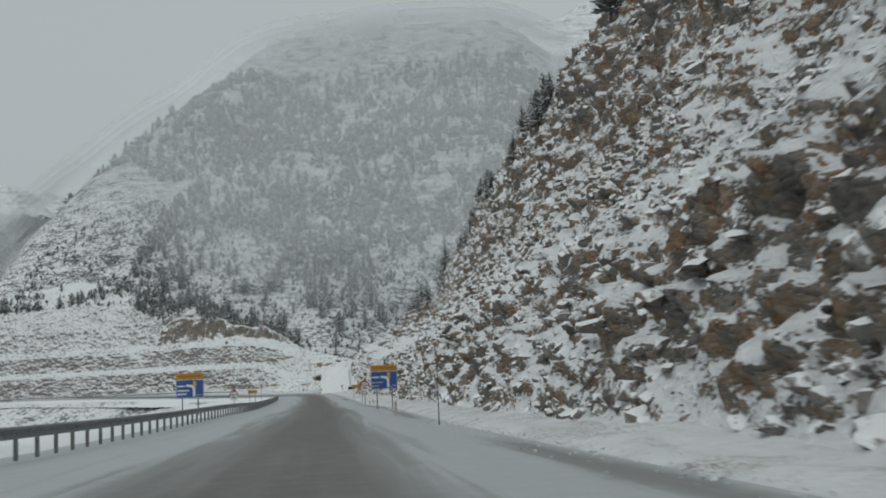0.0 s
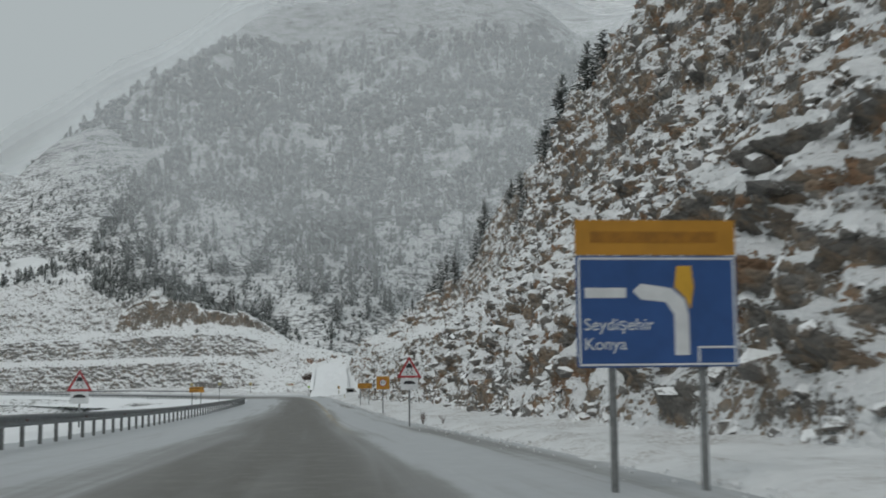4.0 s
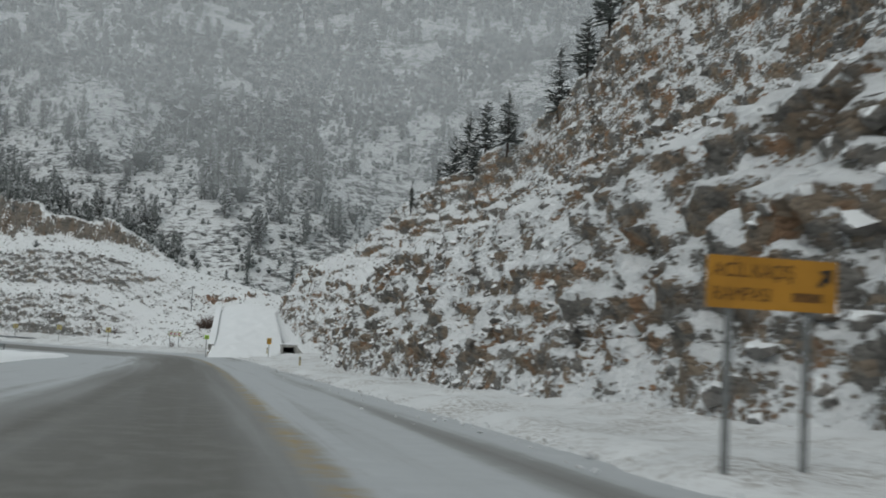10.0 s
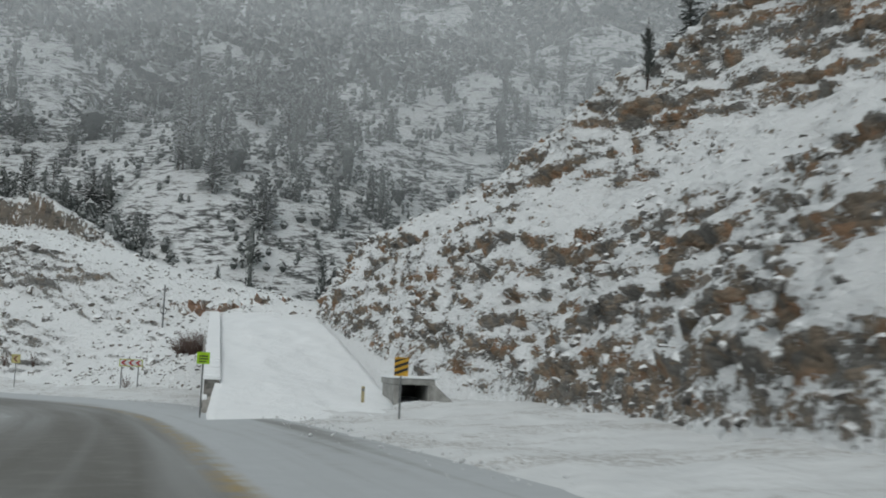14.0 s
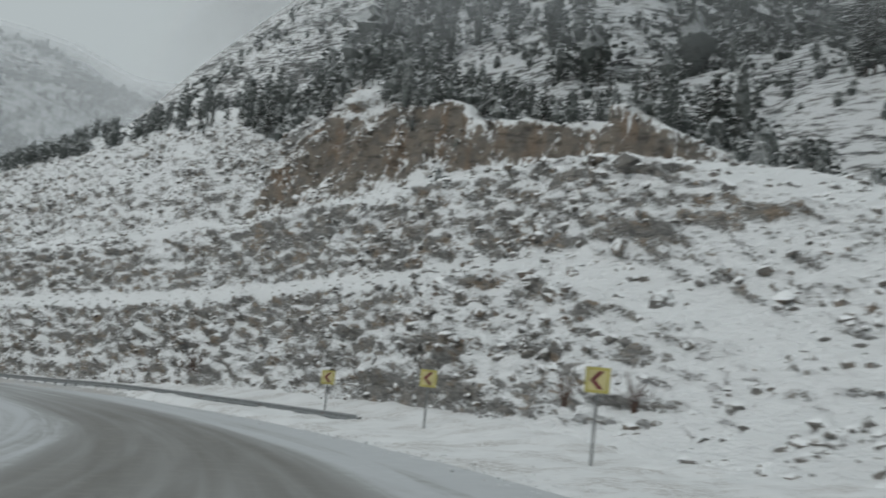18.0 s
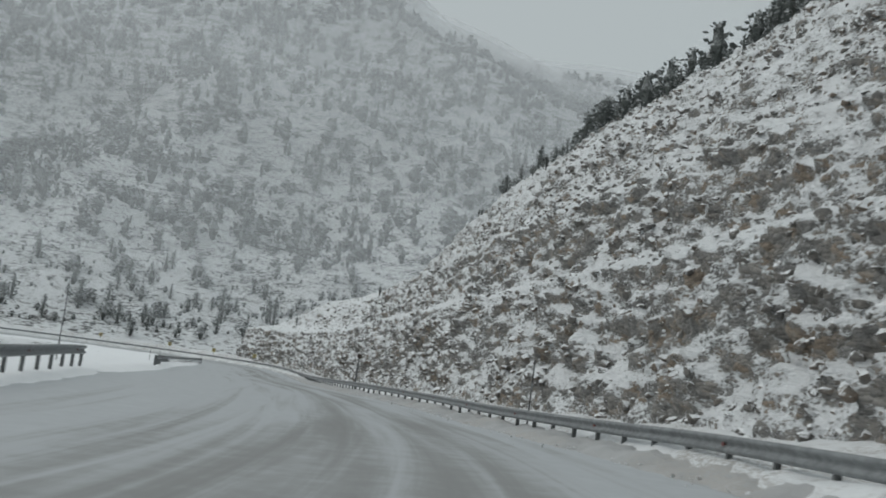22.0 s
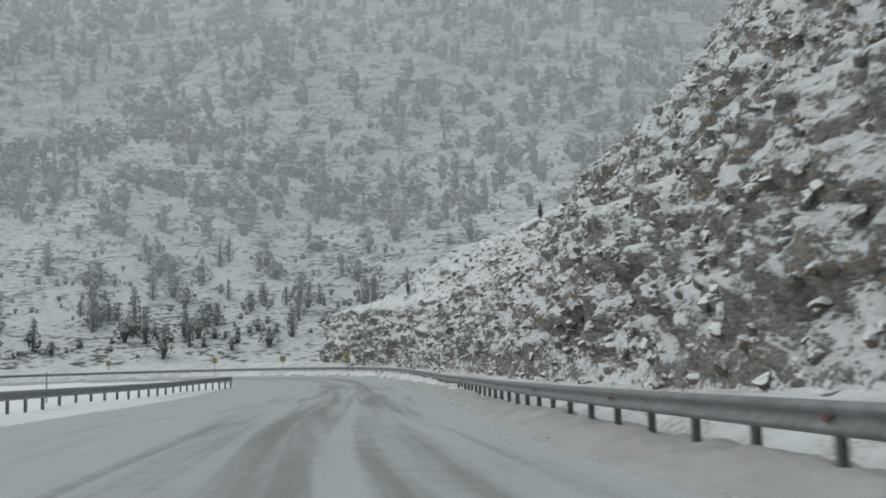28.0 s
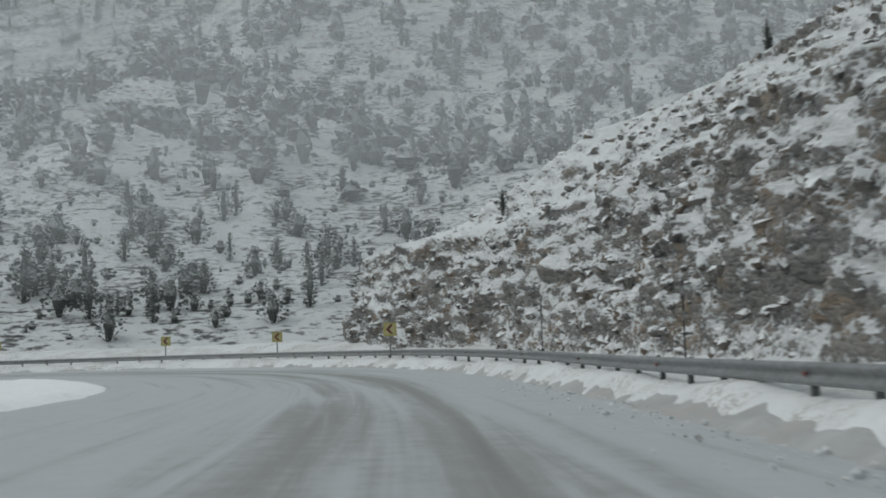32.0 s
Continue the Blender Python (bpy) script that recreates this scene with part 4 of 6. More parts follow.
# ---- haze over the mountainsides, put in as translucent sheets ----
def haze_mat(name):
    m, nodes, links, bsdf = node_mat(name)
    nodes.remove(bsdf)
    out = nodes["Material Output"]
    at = nodes.new("ShaderNodeAttribute")
    at.attribute_name = "mist"
    n = tex_noise(nodes, links, 0.014, 4, 0.55)
    k = math_node(nodes, links, "MULTIPLY", at.outputs["Fac"], math_node(nodes, links, "MULTIPLY_ADD", n, 0.3), True)
    nodes[-2].inputs[2].default_value = 0.85
    clear = nodes.new("ShaderNodeBsdfTransparent")
    dif = nodes.new("ShaderNodeBsdfDiffuse")
    # normals held upward so that every haze sheet takes the sky's brightness
    trans = nodes.new("ShaderNodeBsdfTranslucent")
    up = nodes.new("ShaderNodeCombineXYZ")
    up.inputs[2].default_value = 1.0
    both = nodes.new("ShaderNodeAddShader")
    for k_in, (sh, c) in enumerate(((dif, (0.74, 0.77, 0.79, 1)), (trans, (0.20, 0.205, 0.21, 1)))):
        sh.inputs["Color"].default_value = c
        links.new(up.outputs[0], sh.inputs["Normal"])
        links.new(sh.outputs[0], both.inputs[k_in])
    mix = nodes.new("ShaderNodeMixShader")
    links.new(k, mix.inputs[0])
    links.new(clear.outputs[0], mix.inputs[1])
    links.new(both.outputs[0], mix.inputs[2])
    links.new(mix.outputs[0], out.inputs["Surface"])
    return m


HAZE = haze_mat("thin_haze")


def fade(v, a, b):
    t = np.clip((v - a) / (b - a), 0, 1)
    return t * t * (3 - 2 * t)


def cloud(x0, x1, y0, y1, over, low, high, zs, reach, plane, label):
    """A translucent sheet standing in for haze over the slopes, denser with height, fading out towards its rims and the
    road.
    """
    xs, ys = np.arange(x0, x1, 11.0), np.arange(y0, y1, 11.0)
    X, Y = np.meshgrid(xs, ys, indexing="ij")
    Z = near_height(X.reshape(-1), Y.reshape(-1)).reshape(X.shape)
    pad = np.pad(Z, 1, mode="edge")
    a, b = Z.shape
    Z = np.max([pad[i:i + a, j:j + b] for i in range(3) for j in range(3)], 0)
    for _ in range(2):
        pad = np.pad(Z, 1, mode="edge")
        Z = np.mean([pad[i:i + a, j:j + b] for i in range(3) for j in range(3)], 0)
    Z = Z + over
    s, l, zr = (v.reshape(X.shape) for v in road_coords(X.reshape(-1), Y.reshape(-1)))
    rim = fade(X, x0, x0 + 90) * fade(-X, -x1, -x1 + 90) * fade(-Y, -y1, -y1 + 90) * fade(Y, y0, y0 + 20)
    d = (low + (high - low) * fade(Z, zs[0], zs[1])) * rim * fade(np.abs(l), np.interp(s, [300, 345, 385, 410, 500], reach[0]), np.interp(s, [300, 345, 385, 410, 500], reach[1])) * fade(plane[0] * X + plane[1] * Y, plane[2], plane[2] + 30) * fade(-plane[0] * X - plane[1] * Y, -plane[3], 60 - plane[3]) * fade(0.9 * X - 0.43 * Y, -plane[4], 90 - plane[4])
    me = grid_mesh("haze_sheet", np.stack([X, Y, Z], -1), HAZE)
    point_attr(me, "mist", d)
    bm = bmesh.new()
    bm.from_mesh(me)
    lay = bm.verts.layers.float["mist"]
    bmesh.ops.delete(bm, geom=[v for v in bm.verts if v[lay] <= 0.0 and all(e.other_vert(v)[lay] <= 0.0 for e in v.link_edges)], context="VERTS")
    bm.to_mesh(me)
    bm.free()
    return tagged(new("haze_sheet", me), label, "cloud", kind="structure")


for over, first in ((4, 338), (8, 350), (13, 364)):
    cloud(-300, 330, 330, 900, over, 0.18, 0.25, (10, 220), ((22, 22, 22, 28, 60), (46, 40, 42, 56, 105)), (0.0, 1.0, first, 800, 480), "translucent sheet standing in for haze before the mountainside")
for over, first in ((3, 450), (7, 462), (11, 476)):
    cloud(-1350, -180, -60, 1150, over, 0.11, 0.24, (-5, 160), ((10,) * 5, (25,) * 5), (-0.9, 0.43, first, 1120, 1200), "translucent sheet standing in for haze over the far valley side")


# ---- guard rails ----
def w_profile():
    """Section of a W-beam: offset towards the road and height."""
    return [(0.0, 0.0), (0.05, 0.015), (0.083, 0.05), (0.083, 0.075), (0.03, 0.12), (0.012, 0.155), (0.03, 0.19), (0.083, 0.235), (0.083, 0.26), (0.05, 0.295), (0.0, 0.31)]


def rail_post_mesh():
    bm = bmesh.new()
    box(bm, -0.05, 0.05, -0.006, 0.006, -0.6, 0.68)
    box(bm, -0.05, -0.042, -0.04, 0.04, -0.6, 0.68)
    box(bm, 0.042, 0.05, -0.04, 0.04, -0.6, 0.68)
    me = bpy.data.meshes.new("post")
    bm.to_mesh(me)
    bm.free()
    me.materials.append(POSTM)
    return me


RAIL_POST = rail_post_mesh()


def reflector_mesh():
    bm = bmesh.new()
    box(bm, 0.128, 0.14, -0.05, 0.05, 0.56, 0.63, 0.004)
    box(bm, 0.06, 0.13, -0.012, 0.012, 0.585, 0.605)
    me = bpy.data.meshes.new("reflector")
    bm.to_mesh(me)
    bm.free()
    me.materials.append(plain("dull_red_reflector", (0.16, 0.035, 0.03), 0.5, 0.0, 0.1, 6.0, 0.001))
    return me


REFLECTOR = reflector_mesh()


def guard_rail(pts, side, label):
    """pts: places on the ground along the rail; side: +1 when the road lies to the left of its run."""
    line, run = smooth_line(pts, 2.0)
    top = empty("guard_rail", Matrix.Translation(Vector(line[0])), label=label, category="guard rail", group="guard rails")
    o = line[0]
    d = np.gradient(line[:, :2], axis=0)
    d /= np.linalg.norm(d, axis=1)[:, None]
    nl = np.stack([-d[:, 1], d[:, 0]], 1) * side
    prof = np.array(w_profile())
    def sweep(section):
        P = np.empty((len(line), len(section), 3))
        for j, (a, b) in enumerate(section):
            P[:, j, :2] = line[:, :2] - o[:2] + nl * (a + 0.06)
            P[:, j, 2] = line[:, 2] - o[2] + 0.44 + b
        return P
    front = sweep(prof)
    back = sweep([(a - 0.006, b) for a, b in prof[::-1]])
    ring = np.concatenate([front, back, front[:, :1]], 1)
    part("beam", grid_mesh("beam", ring, STEEL), top, "galvanised W-section beam")
    for k in range(len(line)):
        p = new("post", RAIL_POST)
        p.parent = top
        p.matrix_local = Matrix.Translation(Vector(line[k] - o)) @ Matrix.Rotation(math.atan2(d[k, 1], d[k, 0]) + math.pi / 2, 4, "Z")
        if k % 4 == 2:
            r = new("reflector", REFLECTOR)
            r.parent = p
            r.matrix_local = Matrix.Rotation(math.pi if side < 0 else 0.0, 4, "Z")
    return top


def rail_line(s0, s1, s_list, l_list, h=0.1, sunk=0.0):
    s = np.arange(s0, s1, 6.0)
    return at_road(s, np.interp(s, s_list, l_list), h - np.interp(s, [348, 384, 392, 418, 436, 480, 500], [sunk, 0.3 * sunk, 0.45 * sunk, 0.45 * sunk, 0.2 * sunk, 0.1 * sunk, 0.0]))


guard_rail(rail_line(348, 640, [346, 360, 380, 400, 412, 424, 435, 450, 500, 545, 640], [8.2, 7.2, 5.5, 4.5, 4.5, 4.2, 3.9, 4.1, 5.2, 5.8, 6.0], 0.12, 0.32), 1, "long galvanised guard rail below the rock cut")
guard_rail(rail_line(-58, 214, [-58, 60, 214], [-8.0, -7.6, -8.0], 0.1), -1, "galvanised guard rail on the valley side with snow behind")
guard_rail(rail_line(322, 409, [322, 340, 363, 409], [-7.6, -7.8, -8.8, -10.0], 0.1), -1, "curving guard rail on the inside of the bend")
guard_rail(rail_line(434, 541, [434, 455, 492, 525, 541], [-9.4, -9.8, -11.0, -9.5, -7.6], 0.1), -1, "galvanised guard rail on the valley side of the straight")


# ---- ploughed bank before the long guard rail ----
RAIL_S, RAIL_L = [346, 360, 380, 400, 412, 424, 435, 450, 500, 545, 640], [8.2, 7.2, 5.5, 4.5, 4.5, 4.2, 3.9, 4.1, 5.2, 5.8, 6.0]
BS, BU = np.meshgrid(np.arange(345, 640, 0.3), np.linspace(-1.35, 0.75, 15), indexing="ij")
BH = np.interp(BU, [-1.35, -1.0, -0.6, -0.1, 0.4, 0.75], [-0.06, 0.08, 0.18, 0.24, 0.20, -0.05]) * np.interp(BS, [345, 354], [0, 1])
BP = at_road(BS, np.interp(BS, RAIL_S, RAIL_L) + BU, 0.0)
lumpy = fbm(BP.reshape(-1, 3) * np.array([1.6, 1.6, 0.5]), 4, 0.6, 41).reshape(BS.shape) - 0.5
BP[..., 2] += BH + lumpy * 0.42 * np.clip((BU + 1.35) / 0.4, 0, 1) * np.clip((0.75 - BU) / 0.3, 0, 1)
tagged(new("snow_bank", grid_mesh("snow_bank", BP, BANKM)), "lumpy grey ploughed snow bank along the guard rail", "snow bank", kind="structure")


# ---- escape ramp, its wall and the culvert ----
def ramp_edges(y):
    left = np.interp(y, [262, 270, 274, 281, 310, 350], [-37.0, -37.9, -38.25, -38.95, -42.45, -43.5])
    right = np.interp(y, [262, 270, 281, 310, 350], [-31.6, -31.6, -31.4, -35.0, -36.4])
    return left, right


def ramp_z(y):
    return np.interp(y, [258, 268, 281, 296, 310, 330, 350, 360], [-8.1, -7.9, -7.9, -5.6, -3.6, -2.2, -1.5, -1.0])


ry = np.arange(262, 352, 0.6)
ru = np.linspace(0, 1, 26)
RY, RU = np.meshgrid(ry, ru, indexing="ij")
rl, rr = ramp_edges(RY)
RP = np.stack([rl + (rr - rl) * RU, RY, ramp_z(RY)], -1)
wall_side = np.interp(RY, [266, 271, 275, 281, 286, 295, 303, 314, 330], [-7.95, -7.6, -7.0, -6.5, -5.9, -4.8, -3.8, -3.05, -2.2])
RP[..., 2] += (wall_side - RP[..., 2]) * np.interp(RU, [0, 0.3, 1], [1, 0.9, 0.3]) * np.clip((RY - 264) / 5, 0, 1) * np.clip((332 - RY) / 8, 0, 1)
rn = fbm(RP.reshape(-1, 3) * np.array([1.1, 0.25, 1.0]), 4, 0.5, 77).reshape(RY.shape) - 0.5
RP[..., 2] += rn * 0.35 * np.clip((RY - 264) / 8, 0, 1) - 0.35 * np.clip((270 - RY) / 8, 0, 1)
RP[:, 0, 2] -= 1.1
RP[:, -1, 2] -= 0.9
RP[0, :, 2] -= 0.8
tagged(new("escape_ramp", grid_mesh("escape_ramp", RP, SNOWM)), "steep runaway-truck ramp under smooth deep snow", "ramp", kind="structure")

STONE = plain("rough_wall_stone", (0.38, 0.362, 0.335), 0.9, 0.0, 0.26, 5.0, 0.03)
MORTAR = plain("grey_mortar", (0.34, 0.325, 0.30), 0.9, 0.0, 0.1, 6.0, 0.01)
DARKWALL = plain("dark_masonry", (0.085, 0.083, 0.083), 0.8, 0.0, 0.25, 2.0, 0.03)
CONCRETE = plain("weathered_concrete", (0.30, 0.30, 0.285), 0.85, 0.0, 0.15, 3.0, 0.01)

W0, W1 = Vector((-38.15, 273.3, -8.35)), Vector((-42.9, 313.0, -8.35))
WLEN = (W1 - W0).length
wall_m = Matrix.Translation(W0) @ Matrix.Rotation(math.atan2(W1.y - W0.y, W1.x - W0.x), 4, "Z")
ramp_wall = empty("retaining_wall", wall_m, label="grey rubble-stone retaining wall with a snow-capped parapet beside the ramp", category="wall")


def wall_top(u):
    return float(np.interp(u, [0, 3.7, 8.3, 11.7, 17.4, 24.9, 29.7, WLEN], [0.75, 0.92, 1.27, 1.69, 2.38, 3.4, 3.9, 4.6]))


bm = bmesh.new()
vs = []
for u in np.linspace(0, WLEN, 33):
    for yy, zz in ((0.0, -1.2), (0.12, wall_top(u)), (-0.45, wall_top(u)), (-0.45, -1.2)):
        vs.append(bm.verts.new((u, yy, zz)))
for k in range(32):
    for j in range(4):
        a, b = 4 * k + j, 4 * k + (j + 1) % 4
        bm.faces.new((vs[a], vs[b], vs[b + 4], vs[a + 4]))
bm.faces.new(vs[:4])
bm.faces.new(vs[-4:][::-1])
bmesh.ops.recalc_face_normals(bm, faces=bm.faces[:])
part("core", bm, ramp_wall, "mortared core", MORTAR)


def stone_mesh(seed, mat):
    r = random.Random(seed)
    bm = bmesh.new()
    bmesh.ops.create_cube(bm, size=1.0)
    bmesh.ops.bevel(bm, geom=bm.edges[:], offset=0.16, segments=1, affect="EDGES")
    for v in bm.verts:
        v.co += Vector((r.uniform(-0.11, 0.11), r.uniform(-0.10, 0.10), r.uniform(-0.12, 0.12)))
    me = bpy.data.meshes.new("stone")
    bm.to_mesh(me)
    bm.free()
    me.materials.append(mat)
    return me


STONES = [stone_mesh(k, STONE) for k in range(6)] + [stone_mesh(k, DARKWALL) for k in range(6)]
# fields of darker stones: place along the wall, width and height
DARK_FIELDS = ((8.5, 3.0, 0.7), (14.0, 4.6, 1.3), (20.5, 5.0, 1.8), (27.0, 3.8, 1.9), (33.5, 3.2, 2.1), (37.8, 1.6, 1.6))
rw = random.Random(5)
row_z, laid = -0.15, []
while row_z < 4.6:
    hh = rw.uniform(0.14, 0.22)
    u = rw.uniform(-0.4, 0)
    while u < WLEN - 0.2:
        ww = rw.uniform(0.18, 0.48)
        if u > 0.1 and row_z + hh < wall_top(u) + 0.02:
            laid.append((u + ww / 2, row_z + hh / 2 + rw.uniform(-0.05, 0.05), ww * 1.0, hh * rw.uniform(0.85, 1.15), rw.uniform(0.0, 0.06), rw.randrange(6) + 6 * any(((u - c) / (w * 0.5 + rw.uniform(-0.3, 0.3))) ** 4 + (row_z / h) ** 4 < 1 for c, w, h in DARK_FIELDS)))
        u += ww
    row_z += hh
laid.sort(key=lambda q: abs(q[0] - 20.0) + abs(q[1] - 1.5) * 0.5)
for u, z, ww, hh, proud, kind in laid[:300]:
    o = new("stone", STONES[kind])
    o.parent = ramp_wall
    o.matrix_local = Matrix.Translation((u, proud + 0.12 * z / 5, z)) @ Matrix.Diagonal((ww, 0.22, hh, 1))
rest = []
for me in STONES:
    v = np.array([tuple(q.co) for q in me.vertices])
    me.calc_loop_triangles()
    rest.append((v, np.array([tuple(t.vertices) for t in me.loop_triangles])))
for mat, label, pick in ((STONE, "coursed rubble stones", lambda k: k < 6), (DARKWALL, "patches of darker stones", lambda k: k > 5)):
    q = np.array([e for e in laid[300:] if pick(e[5])])
    mass = new("stonework", joined("stonework", rest, np.stack([q[:, 0], q[:, 4] + 0.12 * q[:, 1] / 5, q[:, 1]], 1), np.stack([q[:, 2], 0 * q[:, 0] + 0.22, q[:, 3]], 1),
                               np.tile(np.eye(3), (len(q), 1, 1)), q[:, 5].astype(int), mat))
    mass.parent = ramp_wall
    tagged(mass, label, kind="stuff")

merlon = bmesh.new()
box(merlon, -0.33, 0.33, -0.42, 0.10, -0.2, 0.78, 0.02)
merlon_me = bpy.data.meshes.new("parapet_block")
merlon.to_mesh(merlon_me)
merlon.free()
merlon_me.materials.append(plain("dark_parapet_stone", (0.19, 0.182, 0.168), 0.9, 0.0, 0.35, 4.0, 0.03))
infill = bmesh.new()
box(infill, -0.5, 0.5, -0.40, -0.12, -0.2, 0.70, 0.01)
infill_me = bpy.data.meshes.new("parapet_panel")
infill.to_mesh(infill_me)
infill.free()
infill_me.materials.append(CONCRETE)
cap_b = bmesh.new()
box(cap_b, -0.62, 0.62, -0.47, 0.16, 0.76, 0.90, 0.045)
cap_me = bpy.data.meshes.new("snow_cap")
cap_b.to_mesh(cap_me)
cap_b.free()
cap_me.materials.append(SNOWM)
for k in range(1, int(WLEN / 1.2)):
    u = 0.6 + 1.2 * k
    tz = Matrix.Translation((u, 0, wall_top(u))) @ Matrix.Rotation(-math.atan((wall_top(u + 0.3) - wall_top(u - 0.3)) / 0.6), 4, "Y")
    for nm, me, off in (("parapet_block", merlon_me, 0), ("parapet_panel", infill_me, 0.6), ("snow_cap", cap_me, 0.3)):
        o = new(nm, me)
        o.parent = ramp_wall
        o.matrix_local = tz @ Matrix.Translation((off, 0, 0)) @ Matrix.Diagonal((1, 1, float(np.interp(u, [0, 9], [0.7, 0.95])), 1))
ledge = bmesh.new()
for k in range(40):
    u = WLEN * (k + 0.5) / 40
    box(ledge, u - 0.45, u + 0.42, -0.02, 0.20 + 0.03 * (k % 3), wall_top(u) - 0.04, wall_top(u) + 0.07, 0.02)
part("snow_ledge", ledge, ramp_wall, "snow lying on the wall's ledge", SNOWM)

wing = empty("wing_wall", Matrix.Translation((-42.9, 313.3, -8.3)) @ Matrix.Rotation(radians(101), 4, "Z"),
             label="low stone wing wall sloping down behind the ramp wall", category="wall")
bm = bmesh.new()
prof = [(0, 4.3), (4, 3.9), (9, 3.2), (12, 2.6)]
top_v = []
for yy in (0.0, -0.4):
    top_v.append([bm.verts.new((x, yy, z)) for x, z in prof] + [bm.verts.new((12, yy, -1)), bm.verts.new((0, yy, -1))])
n = len(top_v[0])
bm.faces.new(top_v[0])
bm.faces.new(top_v[1][::-1])
for k in range(n):
    bm.faces.new((top_v[0][k], top_v[1][k], top_v[1][(k + 1) % n], top_v[0][(k + 1) % n]))
bmesh.ops.recalc_face_normals(bm, faces=bm.faces[:])
part("wall_body", bm, wing, "", STONE)
bm = bmesh.new()
for (x0, z0), (x1, z1) in zip(prof, prof[1:]):
    tube(bm, (x0, -0.2, z0 + 0.05), (x1, -0.2, z1 + 0.05), 0.2, None, 8)
part("snow_cap", bm, wing, "", SNOWM)

culvert = empty("culvert", Matrix.Translation((-30.9, 276.6, -8.05)) @ Matrix.Rotation(radians(6), 4, "Z"),
                label="small concrete culvert head with a dark opening and slanting wing", category="culvert")
bm = bmesh.new()
box(bm, -0.85, 0.75, 0, 3.2, 1.15, 1.38, 0.03)
part("roof_slab", bm, culvert, "", CONCRETE)
bm = bmesh.new()
box(bm, -0.8, -0.6, 0.05, 3.1, -0.5, 1.16, 0.02)
part("side_wall", bm, culvert, "", CONCRETE)
bm = bmesh.new()
box(bm, 0.5, 0.7, 0.05, 3.1, -0.5, 1.16, 0.02)
part("side_wall", bm, culvert, "", CONCRETE)
# back wall in a dark colour that stands for the shade inside
bm = bmesh.new()
box(bm, -0.62, 0.52, 2.9, 3.1, -0.5, 1.16)
part("back_wall", bm, culvert, "back wall coloured dark as the shade of the opening", DARKWALL)
bm = bmesh.new()
pts = [(0.55, 0.0, 1.2), (1.75, -1.9, -0.15), (1.75, -1.9, -0.8), (0.55, 0.0, -0.8)]
f0 = [bm.verts.new(p) for p in pts]
f1 = [bm.verts.new((p[0] + 0.2, p[1] + 0.1, p[2])) for p in pts]
bm.faces.new(f0)
bm.faces.new(f1[::-1])
for k in range(4):
    bm.faces.new((f0[k], f1[k], f1[(k + 1) % 4], f0[(k + 1) % 4]))
bmesh.ops.recalc_face_normals(bm, faces=bm.faces[:])
part("wing_slab", bm, culvert, "slanting concrete wing", CONCRETE)
bm = bmesh.new()
box(bm, -0.9, 0.8, -0.05, 3.2, 1.38, 1.47, 0.035)
part("snow_cap", bm, culvert, "", SNOWM)

# ---- signs ----
ORANGE = plain("orange_sign_sheeting", (0.43, 0.205, 0.02), 0.5, 0.0, 0.08, 2.0, 0.001)
BLUE = plain("blue_sign_sheeting", (0.025, 0.08, 0.24), 0.45, 0.0, 0.08, 2.0, 0.001)
WHITE = plain("white_sign_sheeting", (0.62, 0.64, 0.65), 0.5, 0.0, 0.06, 3.0, 0.001)
RED = plain("red_sign_sheeting", (0.34, 0.03, 0.035), 0.5, 0.0, 0.08, 3.0, 0.001)
BLACK = plain("black_sign_print", (0.018, 0.018, 0.02), 0.5, 0.0, 0.1, 3.0, 0.001)
LIME = plain("fluorescent_yellow_green_sheeting", (0.36, 0.40, 0.06), 0.5, 0.0, 0.06, 3.0, 0.001)
YELLOW = plain("yellow_sign_sheeting", (0.60, 0.34, 0.03), 0.5, 0.0, 0.08, 3.0, 0.001)
SIGNYELLOW = plain("bend_marker_yellow", (0.40, 0.36, 0.10), 0.5, 0.0, 0.08, 3.0, 0.001)
PALE = plain("pale_marker_field", (0.50, 0.45, 0.22), 0.5, 0.0, 0.08, 3.0, 0.001)
DARKRED = plain("dark_red_chevron", (0.13, 0.025, 0.025), 0.5, 0.0, 0.1, 3.0, 0.001)
GREYBACK = plain("grey_sign_back", (0.24, 0.25, 0.255), 0.6, 0.3, 0.1, 4.0, 0.001)
FADED = plain("faded_yellow_plastic", (0.44, 0.38, 0.22), 0.7, 0.0, 0.15, 6.0, 0.002)


def flat(pts, y0, y1):
    """A prism of the outline pts (x, z), front face at y0."""
    bm = bmesh.new()
    a = [bm.verts.new((x, y0, z)) for x, z in pts]
    b = [bm.verts.new((x, y1, z)) for x, z in pts]
    bm.faces.new(a)
    bm.faces.new(b[::-1])
    for k in range(len(pts)):
        bm.faces.new((a[k], b[k], b[(k + 1) % len(pts)], a[(k + 1) % len(pts)]))
    bmesh.ops.recalc_face_normals(bm, faces=bm.faces[:])
    return bm


def rect(x0, x1, z0, z1, r=0.0):
    if not r:
        return [(x0, z0), (x1, z0), (x1, z1), (x0, z1)]
    out = []
    for cx, cz, a0 in ((x1 - r, z0 + r, -90), (x1 - r, z1 - r, 0), (x0 + r, z1 - r, 90), (x0 + r, z0 + r, 180)):
        for k in range(4):
            a = radians(a0 + 30 * k)
            out.append((cx + r * math.cos(a), cz + r * math.sin(a)))
    return out


def disc(cx, cz, r, n=28):
    return [(cx + r * math.cos(2 * math.pi * k / n), cz + r * math.sin(2 * math.pi * k / n)) for k in range(n)]


